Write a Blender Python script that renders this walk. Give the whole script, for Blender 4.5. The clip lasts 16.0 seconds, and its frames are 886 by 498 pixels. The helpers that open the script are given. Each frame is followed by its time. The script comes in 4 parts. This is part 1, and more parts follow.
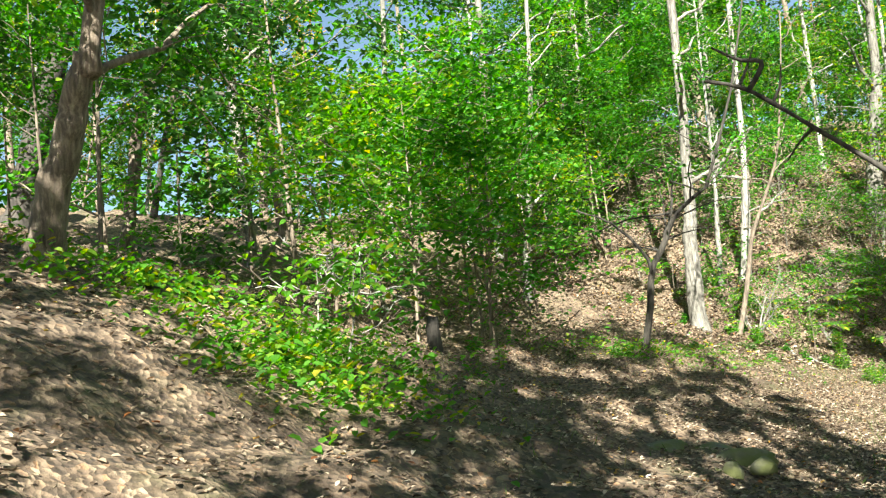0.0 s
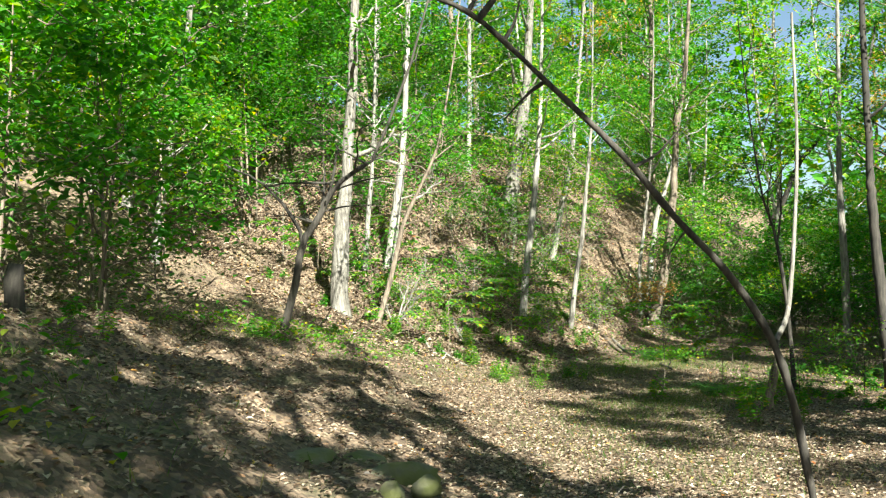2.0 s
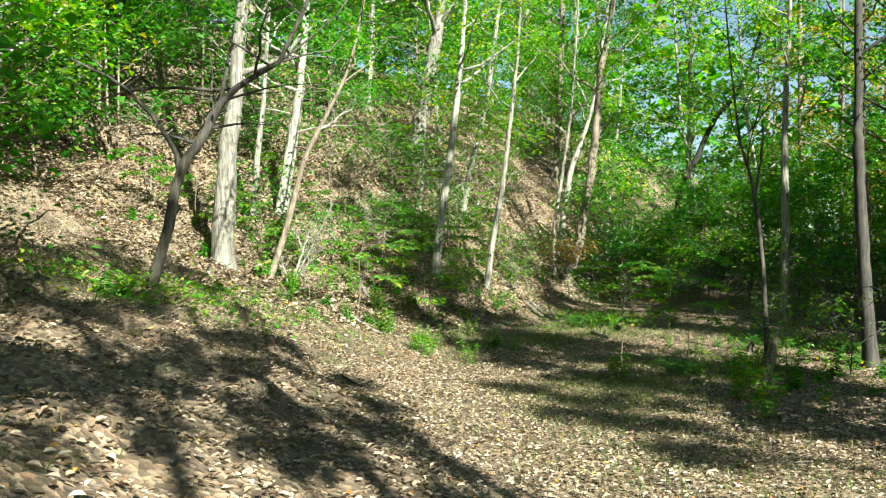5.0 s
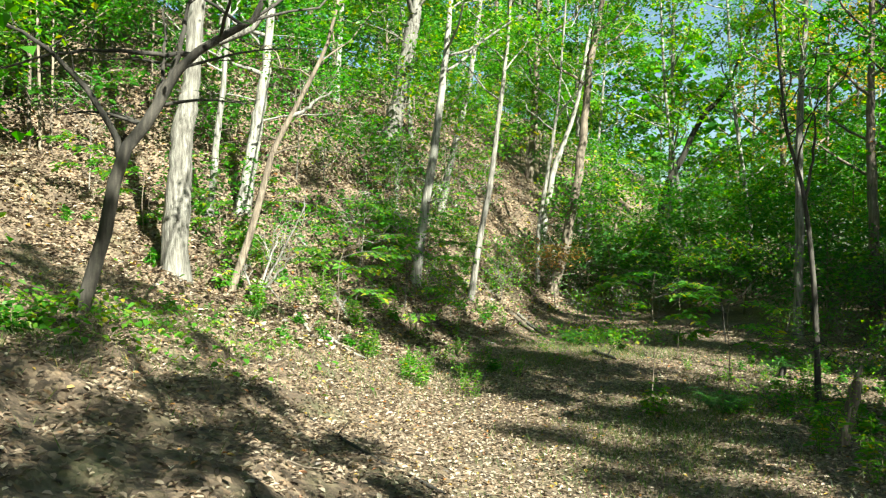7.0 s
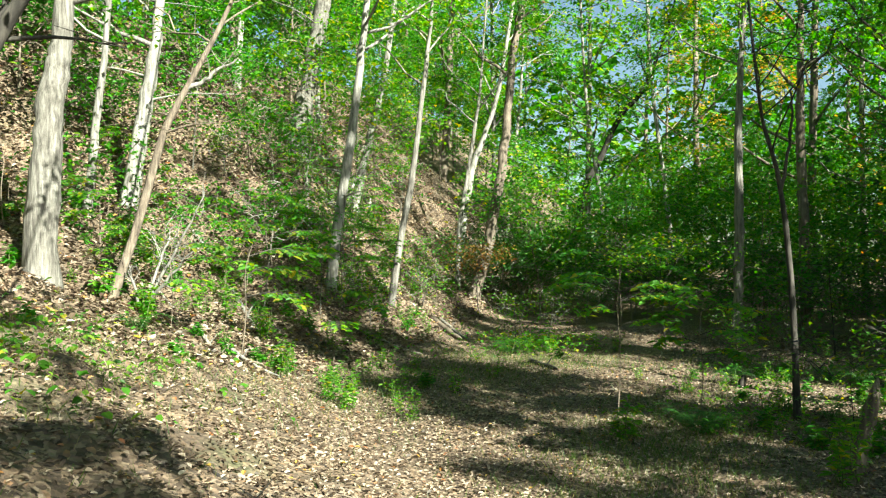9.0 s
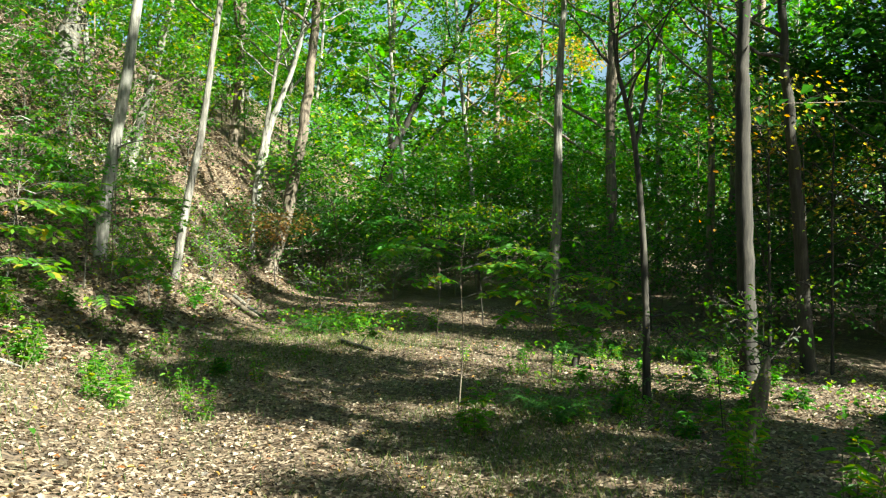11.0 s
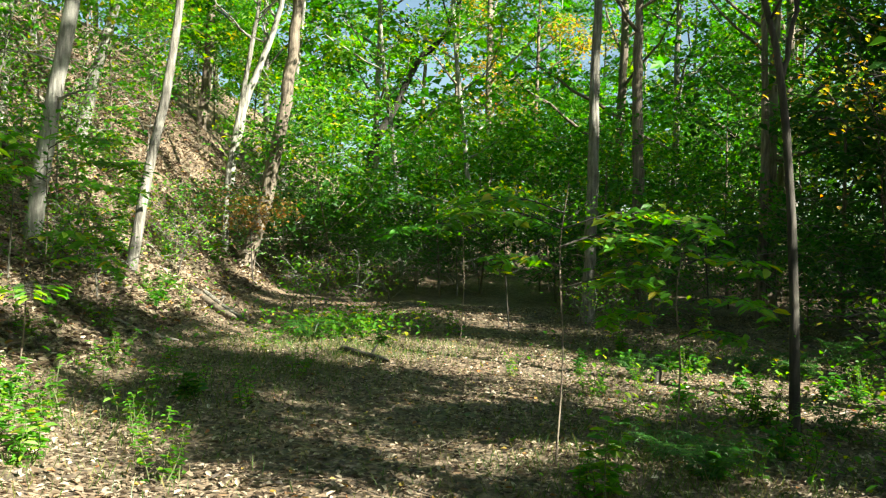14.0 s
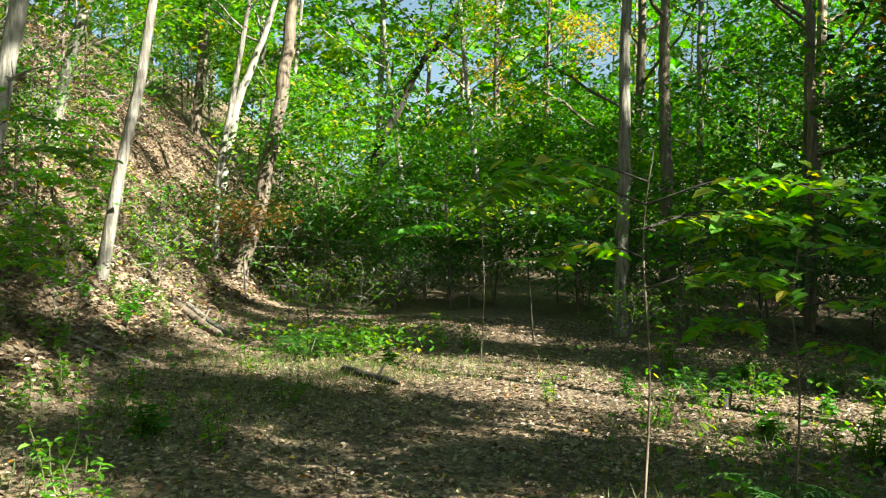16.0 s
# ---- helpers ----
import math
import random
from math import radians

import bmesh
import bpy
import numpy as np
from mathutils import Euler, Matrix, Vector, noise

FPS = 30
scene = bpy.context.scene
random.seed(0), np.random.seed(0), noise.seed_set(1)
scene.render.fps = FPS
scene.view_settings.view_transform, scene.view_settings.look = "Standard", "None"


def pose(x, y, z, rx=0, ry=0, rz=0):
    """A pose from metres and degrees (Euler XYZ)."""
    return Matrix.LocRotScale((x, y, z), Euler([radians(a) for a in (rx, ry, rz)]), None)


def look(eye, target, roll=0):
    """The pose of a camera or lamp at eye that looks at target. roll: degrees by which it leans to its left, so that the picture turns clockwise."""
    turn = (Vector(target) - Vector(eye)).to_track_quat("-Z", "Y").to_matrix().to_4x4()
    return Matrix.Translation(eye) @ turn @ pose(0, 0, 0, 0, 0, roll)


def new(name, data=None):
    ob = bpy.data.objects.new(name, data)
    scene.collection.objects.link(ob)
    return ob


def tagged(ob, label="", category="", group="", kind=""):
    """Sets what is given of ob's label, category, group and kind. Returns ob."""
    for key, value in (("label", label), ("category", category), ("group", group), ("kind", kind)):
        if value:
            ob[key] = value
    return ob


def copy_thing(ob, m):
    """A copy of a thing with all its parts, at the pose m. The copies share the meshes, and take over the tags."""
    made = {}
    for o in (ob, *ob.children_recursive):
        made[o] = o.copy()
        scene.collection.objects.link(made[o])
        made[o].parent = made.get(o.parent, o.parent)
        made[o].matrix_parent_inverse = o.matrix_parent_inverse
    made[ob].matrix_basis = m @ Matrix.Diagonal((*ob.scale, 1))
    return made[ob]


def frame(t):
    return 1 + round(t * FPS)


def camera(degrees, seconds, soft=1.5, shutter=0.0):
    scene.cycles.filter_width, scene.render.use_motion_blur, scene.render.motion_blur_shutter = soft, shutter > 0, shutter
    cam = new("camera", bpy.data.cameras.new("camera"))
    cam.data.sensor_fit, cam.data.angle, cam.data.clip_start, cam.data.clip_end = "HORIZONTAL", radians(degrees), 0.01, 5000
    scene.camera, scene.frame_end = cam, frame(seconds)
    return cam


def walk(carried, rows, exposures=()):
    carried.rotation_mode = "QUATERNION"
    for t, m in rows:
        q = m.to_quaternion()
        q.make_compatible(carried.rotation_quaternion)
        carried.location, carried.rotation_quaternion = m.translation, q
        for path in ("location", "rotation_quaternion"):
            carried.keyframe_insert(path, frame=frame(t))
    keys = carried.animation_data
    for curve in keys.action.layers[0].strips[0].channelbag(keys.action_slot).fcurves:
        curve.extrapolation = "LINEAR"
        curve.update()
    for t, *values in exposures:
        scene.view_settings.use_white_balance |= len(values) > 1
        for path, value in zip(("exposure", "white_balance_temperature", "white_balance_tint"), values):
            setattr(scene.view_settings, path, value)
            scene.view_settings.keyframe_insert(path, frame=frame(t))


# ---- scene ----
cam = camera(55.1, 16.0, soft=1.25)
PATH = [
    (0, (10.341, -16.177, 2.429), (8.643, -15.142, 2.648), -6.6),
    (0.5, (9.950, -15.887, 2.384), (8.385, -14.648, 2.521), -3.6),
    (1, (9.469, -15.602, 2.386), (7.944, -14.314, 2.522), -3.2),
    (1.5, (8.985, -15.275, 2.400), (7.733, -13.720, 2.530), -1.4),
    (2, (8.460, -14.751, 2.394), (7.326, -13.108, 2.505), -1.0),
    (2.5, (7.852, -14.293, 2.394), (6.721, -12.648, 2.502), -1.1),
    (3, (7.395, -13.834, 2.344), (6.275, -12.180, 2.445), -1.2),
    (3.5, (6.959, -13.376, 2.291), (5.851, -11.713, 2.387), -1.3),
    (4, (6.467, -12.938, 2.277), (5.441, -11.223, 2.343), -1.0),
    (4.2, (6.271, -12.748, 2.277), (5.304, -10.998, 2.309), -1.0),
    (6.3, (4.136, -10.306, 2.502), (3.284, -8.496, 2.507), 0.9),
    (6.5, (3.944, -10.117, 2.507), (3.096, -8.305, 2.513), 0.8),
    (7, (3.517, -9.663, 2.517), (2.735, -7.822, 2.525), 1.0),
    (7.5, (3.114, -9.163, 2.532), (2.401, -7.295, 2.540), 1.3),
    (8, (2.736, -8.738, 2.512), (2.034, -6.865, 2.520), 1.1),
    (8.5, (2.436, -8.281, 2.474), (1.760, -6.399, 2.491), 1.2),
    (9, (2.201, -7.671, 2.387), (1.639, -5.752, 2.410), 0.8),
    (9.5, (1.868, -7.144, 2.319), (1.398, -5.200, 2.338), 0.1),
    (10, (1.624, -6.622, 2.267), (1.344, -4.642, 2.259), 0.8),
    (10.2, (1.556, -6.384, 2.248), (1.342, -4.396, 2.233), 0.9),
    (12.3, (0.863, -3.904, 1.886), (0.841, -1.904, 1.891), 2.0),
    (12.5, (0.776, -3.653, 1.869), (0.753, -1.654, 1.879), 2.0),
    (13, (0.569, -3.086, 1.810), (0.575, -1.086, 1.808), 2.3),
    (13.5, (0.380, -2.488, 1.776), (0.401, -0.488, 1.768), 2.2),
    (14, (0.181, -1.985, 1.746), (0.190, 0.015, 1.744), 2.1),
    (14.5, (0.036, -1.585, 1.724), (0.008, 0.415, 1.762), 1.6),
    (15, (0.005, -1.045, 1.699), (-0.085, 0.953, 1.747), 0.4),
    (15.5, (-0.016, -0.539, 1.616), (-0.122, 1.458, 1.665), 0.2),
    (16, (0.000, -0.000, 1.570), (0.000, 2.000, 1.601), 1.5),
]
walk(cam, [(t, look(eye, target, roll)) for t, eye, target, roll in PATH], [(0.0, 2.56, 6650, 2), (4.0, 2.46, 6600, -4), (9.5, 2.44, 6600, -5), (12.5, 2.56, 6850, -4), (16.0, 2.6, 7050, 1)])

# ---- light ----
SUN_AZ, SUN_EL = 124.0, 36.0          # degrees from +y towards +x, and above the horizon
world = bpy.data.worlds.new("sky")
scene.world = world
world.use_nodes = True
wn = world.node_tree.nodes
sky = wn.new("ShaderNodeTexSky")
sky.sky_type = "NISHITA"
sky.sun_disc = False
sky.sun_elevation = radians(SUN_EL)
sky.sun_rotation = radians(SUN_AZ)
world.node_tree.links.new(sky.outputs[0], wn["Background"].inputs[0])
wn["Background"].inputs[1].default_value = 0.032
sun = new("sun", bpy.data.lights.new("sun", "SUN"))
sun.data.energy, sun.data.angle, sun.data.color = 5.0, radians(0.5), (1.0, 0.955, 0.88)
sd = Vector((math.sin(radians(SUN_AZ)) * math.cos(radians(SUN_EL)), math.cos(radians(SUN_AZ)) * math.cos(radians(SUN_EL)), math.sin(radians(SUN_EL))))
sun.matrix_world = look(sd * 60, (0, 0, 0))


# ---- materials ----
def material(name):
    m = bpy.data.materials.new(name)
    m.use_nodes = True
    return m, m.node_tree.nodes, m.node_tree.links, m.node_tree.nodes["Principled BSDF"]


def ramp(nodes, stops):
    r = nodes.new("ShaderNodeValToRGB")
    el = r.color_ramp.elements
    while len(el) < len(stops):
        el.new(0.5)
    for e, (p, c) in zip(el, stops):
        e.position, e.color = p, (*c, 1)
    return r


def mixed(nodes, links, fac, a, b, mode="MIX"):
    m = nodes.new("ShaderNodeMix")
    m.data_type, m.blend_type = "RGBA", mode
    for sock, v in ((m.inputs[0], fac), (m.inputs[6], a), (m.inputs[7], b)):
        if isinstance(v, bpy.types.NodeSocket):
            links.new(v, sock)
        elif isinstance(v, tuple):
            sock.default_value = (*v, 1)
        else:
            sock.default_value = v
    return m.outputs[2]


def noise_tex(nodes, links, scale, detail=6, stretch=(1, 1, 1), rough=0.6):
    co, mp, n = nodes.new("ShaderNodeTexCoord"), nodes.new("ShaderNodeMapping"), nodes.new("ShaderNodeTexNoise")
    mp.inputs["Scale"].default_value = stretch
    links.new(co.outputs["Object"], mp.inputs[0])
    links.new(mp.outputs[0], n.inputs["Vector"])
    n.inputs["Scale"].default_value, n.inputs["Detail"].default_value, n.inputs["Roughness"].default_value = scale, detail, rough
    return n


def bark(name, dark, mid, light, patch=0.5, depth=0.02):
    """Furrowed bark: long ridges, with pale lichen patches."""
    m, n, l, p = material(name)
    ridges = noise_tex(n, l, 9, 8, (2.2, 2.2, 0.28))
    r = ramp(n, [(0.32, dark), (0.5, mid), (0.68, light)])
    l.new(ridges.outputs[0], r.inputs[0])
    spots = noise_tex(n, l, 2.6, 5, (1, 1, 0.6))
    rs = ramp(n, [(0.48, (0, 0, 0)), (0.66, (patch,) * 3)])
    l.new(spots.outputs[0], rs.inputs[0])
    fine = noise_tex(n, l, 60, 3)
    c = mixed(n, l, rs.outputs[0], r.outputs[0], tuple(min(1, v * 1.35) for v in light))
    rf = ramp(n, [(0.3, (0.75,) * 3), (0.7, (1.1,) * 3)])
    l.new(fine.outputs[0], rf.inputs[0])
    c = mixed(n, l, 1.0, c, rf.outputs[0], "MULTIPLY")
    info = n.new("ShaderNodeObjectInfo")
    hsv = n.new("ShaderNodeHueSaturation")
    mr = n.new("ShaderNodeMapRange")
    mr.inputs[3].default_value, mr.inputs[4].default_value = 0.75, 1.2
    l.new(info.outputs["Random"], mr.inputs[0])
    l.new(mr.outputs[0], hsv.inputs["Value"])
    l.new(c, hsv.inputs["Color"])
    l.new(hsv.outputs[0], p.inputs["Base Color"])
    p.inputs["Roughness"].default_value = 0.9
    b = n.new("ShaderNodeBump")
    b.inputs["Strength"].default_value, b.inputs["Distance"].default_value = 0.9, depth
    l.new(ridges.outputs[0], b.inputs["Height"])
    l.new(b.outputs[0], p.inputs["Normal"])
    return m


def leaf_mat(name, stops, glow=0.5, rough=0.45):
    """Leaf: each leaf its own colour; light shines through."""
    m, n, l, p = material(name)
    g = n.new("ShaderNodeNewGeometry")
    r = ramp(n, stops)
    l.new(g.outputs["Random Per Island"], r.inputs[0])
    info = n.new("ShaderNodeObjectInfo")
    hsv = n.new("ShaderNodeHueSaturation")
    mr = n.new("ShaderNodeMapRange")
    mr.inputs[3].default_value, mr.inputs[4].default_value = 0.72, 1.2
    l.new(info.outputs["Random"], mr.inputs[0])
    l.new(mr.outputs[0], hsv.inputs["Value"])
    l.new(r.outputs[0], hsv.inputs["Color"])
    l.new(hsv.outputs[0], p.inputs["Base Color"])
    p.inputs["Roughness"].default_value = rough
    p.inputs["Specular IOR Level"].default_value = 0.35
    t = n.new("ShaderNodeBsdfTranslucent")
    bright = n.new("ShaderNodeHueSaturation")
    bright.inputs["Hue"].default_value, bright.inputs["Saturation"].default_value, bright.inputs["Value"].default_value = 0.495, 1.15, 1.85
    l.new(hsv.outputs[0], bright.inputs["Color"])
    l.new(bright.outputs[0], t.inputs[0])
    mx = n.new("ShaderNodeMixShader")
    mx.inputs[0].default_value = glow
    l.new(p.outputs[0], mx.inputs[1])
    l.new(t.outputs[0], mx.inputs[2])
    l.new(mx.outputs[0], n["Material Output"].inputs[0])
    return m


def litter_ground():
    """Forest floor: brown leaf litter over dark earth, worn pale soil on the trail, moss and grass tints."""
    m, n, l, p = material("forest_floor")
    co = n.new("ShaderNodeTexCoord")
    wob = noise_tex(n, l, 9, 4)
    vo = n.new("ShaderNodeTexVoronoi")
    vo.inputs["Scale"].default_value = 22
    add = n.new("ShaderNodeMix")
    add.data_type = "VECTOR"
    add.inputs[0].default_value = 0.066
    l.new(co.outputs["Object"], add.inputs[4])
    l.new(wob.outputs["Color"], add.inputs[5])
    l.new(add.outputs[1], vo.inputs["Vector"])
    sep = n.new("ShaderNodeSeparateColor")
    l.new(vo.outputs["Color"], sep.inputs[0])
    cells = ramp(n, [(0.0, (0.035, 0.024, 0.016)), (0.3, (0.075, 0.05, 0.032)), (0.6, (0.14, 0.096, 0.063)), (0.9, (0.23, 0.17, 0.115)), (1.0, (0.22, 0.12, 0.06))])
    l.new(sep.outputs[0], cells.inputs[0])
    big = noise_tex(n, l, 0.55, 6)
    rb = ramp(n, [(0.42, (0, 0, 0)), (0.62, (1, 1, 1))])
    l.new(big.outputs[0], rb.inputs[0])
    soil = mixed(n, l, noise_tex(n, l, 30, 5).outputs[0], (0.055, 0.039, 0.027), (0.175, 0.13, 0.092))
    half = n.new("ShaderNodeMath")
    half.operation = "MULTIPLY"
    half.inputs[1].default_value = 0.45
    l.new(rb.outputs[0], half.inputs[0])
    c = mixed(n, l, half.outputs[0], cells.outputs[0], soil)
    bare = noise_tex(n, l, 0.9, 7)
    re = ramp(n, [(0.5, (0, 0, 0)), (0.64, (0.8,) * 3)])
    l.new(bare.outputs[0], re.inputs[0])
    c = mixed(n, l, re.outputs[0], c, (0.045, 0.03, 0.019))
    green = noise_tex(n, l, 1.1, 6)
    rg = ramp(n, [(0.55, (0, 0, 0)), (0.72, (0.55, 0.55, 0.55))])
    l.new(green.outputs[0], rg.inputs[0])
    c = mixed(n, l, rg.outputs[0], c, (0.05, 0.065, 0.02))
    l.new(c, p.inputs["Base Color"])
    p.inputs["Roughness"].default_value = 0.85
    b = n.new("ShaderNodeBump")
    b.inputs["Strength"].default_value, b.inputs["Distance"].default_value = 0.8, 0.03
    l.new(vo.outputs["Distance"], b.inputs["Height"])
    l.new(b.outputs[0], p.inputs["Normal"])
    return m


def rock_mat():
    m, n, l, p = material("mossy_rock")
    a, b2 = noise_tex(n, l, 5, 8), noise_tex(n, l, 2.2, 5)
    r = ramp(n, [(0.3, (0.06, 0.055, 0.045)), (0.55, (0.14, 0.13, 0.11)), (0.75, (0.25, 0.24, 0.21))])
    l.new(a.outputs[0], r.inputs[0])
    rm = ramp(n, [(0.36, (0, 0, 0)), (0.52, (0.9,) * 3)])
    l.new(b2.outputs[0], rm.inputs[0])
    l.new(mixed(n, l, rm.outputs[0], r.outputs[0], (0.085, 0.095, 0.022)), p.inputs["Base Color"])
    p.inputs["Roughness"].default_value = 0.9
    bp = n.new("ShaderNodeBump")
    bp.inputs["Strength"].default_value, bp.inputs["Distance"].default_value = 0.7, 0.03
    l.new(a.outputs[0], bp.inputs["Height"])
    l.new(bp.outputs[0], p.inputs["Normal"])
    return m


GREY_BARK = bark("grey_bark", (0.042, 0.037, 0.031), (0.145, 0.132, 0.115), (0.26, 0.246, 0.22), 0.35, 0.035)
PALE_BARK = bark("pale_bark", (0.06, 0.055, 0.048), (0.17, 0.16, 0.142), (0.3, 0.286, 0.258), 0.5, 0.015)
BROWN_BARK = bark("brown_bark", (0.055, 0.042, 0.032), (0.13, 0.10, 0.075), (0.24, 0.195, 0.15), 0.3)
# dark bark, its colour taken blacker to carry the shade on some trunks
SHADED_DARK_BARK = bark("shaded_dark_bark", (0.012, 0.01, 0.008), (0.028, 0.024, 0.02), (0.065, 0.056, 0.046), 0.3, 0.008)
GREEN_LEAF = leaf_mat("green_leaf", [(0.0, (0.022, 0.095, 0.012)), (0.45, (0.04, 0.16, 0.016)), (0.82, (0.07, 0.22, 0.022)), (1.0, (0.17, 0.25, 0.028))])
DEEP_LEAF = leaf_mat("deep_green_leaf", [(0.0, (0.018, 0.062, 0.014)), (0.6, (0.034, 0.105, 0.018)), (1.0, (0.07, 0.15, 0.024))], 0.42)
LIME_LEAF = leaf_mat("lime_leaf", [(0.0, (0.045, 0.15, 0.016)), (0.55, (0.08, 0.22, 0.022)), (0.88, (0.17, 0.26, 0.03)), (1.0, (0.32, 0.27, 0.03))], 0.55)
GOLD_LEAF = leaf_mat("gold_leaf", [(0.0, (0.10, 0.16, 0.025)), (0.4, (0.21, 0.22, 0.035)), (0.75, (0.32, 0.24, 0.05)), (1.0, (0.38, 0.13, 0.03))], 0.5)
RUST_LEAF = leaf_mat("rust_leaf", [(0.0, (0.10, 0.12, 0.025)), (0.45, (0.24, 0.16, 0.04)), (1.0, (0.32, 0.14, 0.05))], 0.35)
DRY_LEAF = leaf_mat("dry_leaf", [(0.0, (0.033, 0.023, 0.016)), (0.3, (0.10, 0.07, 0.046)), (0.6, (0.20, 0.148, 0.105)), (0.9, (0.36, 0.288, 0.215)), (0.955, (0.42, 0.37, 0.29)), (0.98, (0.28, 0.10, 0.035)), (1.0, (0.38, 0.28, 0.06))], 0.12, 0.5)
GRASS_LEAF = leaf_mat("grass_blade", [(0.0, (0.03, 0.07, 0.012)), (0.55, (0.07, 0.115, 0.022)), (0.85, (0.13, 0.135, 0.04)), (1.0, (0.24, 0.2, 0.09))], 0.4)
STEM = bark("green_stem", (0.05, 0.06, 0.025), (0.09, 0.10, 0.04), (0.15, 0.15, 0.07), 0.2, 0.003)
FLOOR, ROCK = litter_ground(), rock_mat()


# ---- shapes ----
def mesh_of(name, verts, faces, mat, smooth=True):
    """A mesh from arrays of corners and of faces that all have the same number of corners."""
    v, f = np.asarray(verts, np.float32).reshape(-1, 3), np.asarray(faces, np.int32)
    me = bpy.data.meshes.new(name)
    k = f.shape[1]
    me.vertices.add(len(v))
    me.vertices.foreach_set("co", v.ravel())
    me.loops.add(f.size)
    me.loops.foreach_set("vertex_index", f.ravel())
    me.polygons.add(len(f))
    me.polygons.foreach_set("loop_start", np.arange(0, f.size, k, dtype=np.int32))
    me.polygons.foreach_set("use_smooth", np.full(len(f), smooth))
    me.update(calc_edges=True)
    me.materials.append(mat)
    return me


def part(name, me, parent=None, label=""):
    ob = new(name, me)
    if parent is not None:
        ob.parent = parent
    return tagged(ob, label)


def spline(pts, n):
    """n points on a smooth line through pts."""
    p = np.asarray(pts, float)
    if len(p) < 3:
        return p[0] + np.linspace(0, 1, n)[:, None] * (p[-1] - p[0])
    e = np.vstack([2 * p[0] - p[1], p, 2 * p[-1] - p[-2]])
    out = []
    for u in np.linspace(0, len(p) - 1, n):
        i = min(int(u), len(p) - 2)
        t = u - i
        a, b, c, d = e[i], e[i + 1], e[i + 2], e[i + 3]
        out.append(0.5 * (2 * b + (c - a) * t + (2 * a - 5 * b + 4 * c - d) * t**2 + (3 * b - a - 3 * c + d) * t**3))
    return np.array(out)


class Build:
    """Collects quads."""

    def __init__(self, seed):
        self.v, self.f, self.n, self.rng, self.oval = [], [], 0, np.random.default_rng(seed), False

    def add(self, v, f):
        self.v.append(v)
        self.f.append(f + self.n)
        self.n += len(v)

    def tube(self, pts, radii, sides=8, rough=0.08):
        pts, radii = np.asarray(pts, float), np.asarray(radii, float)
        d = np.gradient(pts, axis=0)
        d /= np.linalg.norm(d, axis=1, keepdims=True) + 1e-9
        ref = np.where(np.abs(d[:, 2:3]) > 0.9, [[1.0, 0, 0]], [[0, 0, 1.0]])
        a = np.cross(d, ref)
        a /= np.linalg.norm(a, axis=1, keepdims=True) + 1e-9
        for i in range(1, len(a)):
            a[i] = a[i - 1] - d[i] * (a[i - 1] @ d[i])
            a[i] /= np.linalg.norm(a[i]) + 1e-9
        b = np.cross(d, a)
        ang = np.arange(sides) * 2 * np.pi / sides
        k = 1 + rough * (self.rng.random((len(pts), sides)) - 0.5) * 2
        ring = pts[:, None] + (radii[:, None] * k)[..., None] * (np.cos(ang)[None, :, None] * a[:, None] + np.sin(ang)[None, :, None] * b[:, None])
        i, j = np.meshgrid(np.arange(len(pts) - 1), np.arange(sides), indexing="ij")
        q = np.stack([i * sides + j, i * sides + (j + 1) % sides, (i + 1) * sides + (j + 1) % sides, (i + 1) * sides + j], -1).reshape(-1, 4)
        self.add(ring.reshape(-1, 3), q)

    def leaves(self, at, size, ahead=None, flat=0.6, slim=0.62, fold=0.14):
        """Folded leaves at the points, lying more or less flat, each pointing its own way."""
        at = np.asarray(at, float)
        n = len(at)
        r = self.rng
        if ahead is None:
            w = r.random(n) * 2 * np.pi
            ahead = np.stack([np.cos(w), np.sin(w), -0.15 - 0.5 * r.random(n)], -1)
        ahead = ahead / (np.linalg.norm(ahead, axis=1, keepdims=True) + 1e-9)
        up = np.stack([r.normal(0, 1 - flat, n), r.normal(0, 1 - flat, n), np.ones(n)], -1)
        side = np.cross(ahead, up)
        side /= np.linalg.norm(side, axis=1, keepdims=True) + 1e-9
        nor = np.cross(side, ahead)
        s = (size * (0.6 + 0.8 * r.random(n)))[:, None]
        mid = at + ahead * s * 0.45
        lift = nor * s * fold
        if self.oval:                       # a pointed oval in two halves, bent along its rib and drooping at the tip
            half, tip = side * s * slim * 0.5, at + ahead * s - nor * s * 0.12 * r.random((n, 1))
            far, near_end = at + ahead * s * 0.66, at + ahead * s * 0.25
            v = np.stack([at, near_end - half * 0.85 + lift * 0.8, far - half * 0.8 + lift * 0.7, tip, far + half * 0.8 + lift * 0.7, near_end + half * 0.85 + lift * 0.8], 1).reshape(-1, 3)
            o = np.arange(n)[:, None] * 6
            self.add(v, np.concatenate([o + [0, 1, 2, 3], o + [0, 3, 4, 5]]))
            return
        v = np.stack([at, mid - side * s * slim * 0.5 + lift, at + ahead * s, mid + side * s * slim * 0.5 + lift], 1).reshape(-1, 3)
        self.add(v, np.arange(4 * n).reshape(-1, 4))

    def spray(self, tip, radius, count, size, thick=0.18):
        """A flat, layered spray of leaves round a twig's end."""
        r = self.rng
        w, d = r.random(count) * 2 * np.pi, radius * np.sqrt(r.random(count))
        at = np.asarray(tip) + np.stack([d * np.cos(w), d * np.sin(w), r.normal(0, thick * radius, count) - 0.18 * d], -1)
        self.leaves(at, size)

    def mesh(self, name, mat, smooth=True):
        return mesh_of(name, np.concatenate(self.v), np.concatenate(self.f), mat, smooth)


# ---- ground ----
S = 1.25                              # metres per unit of the planting plan


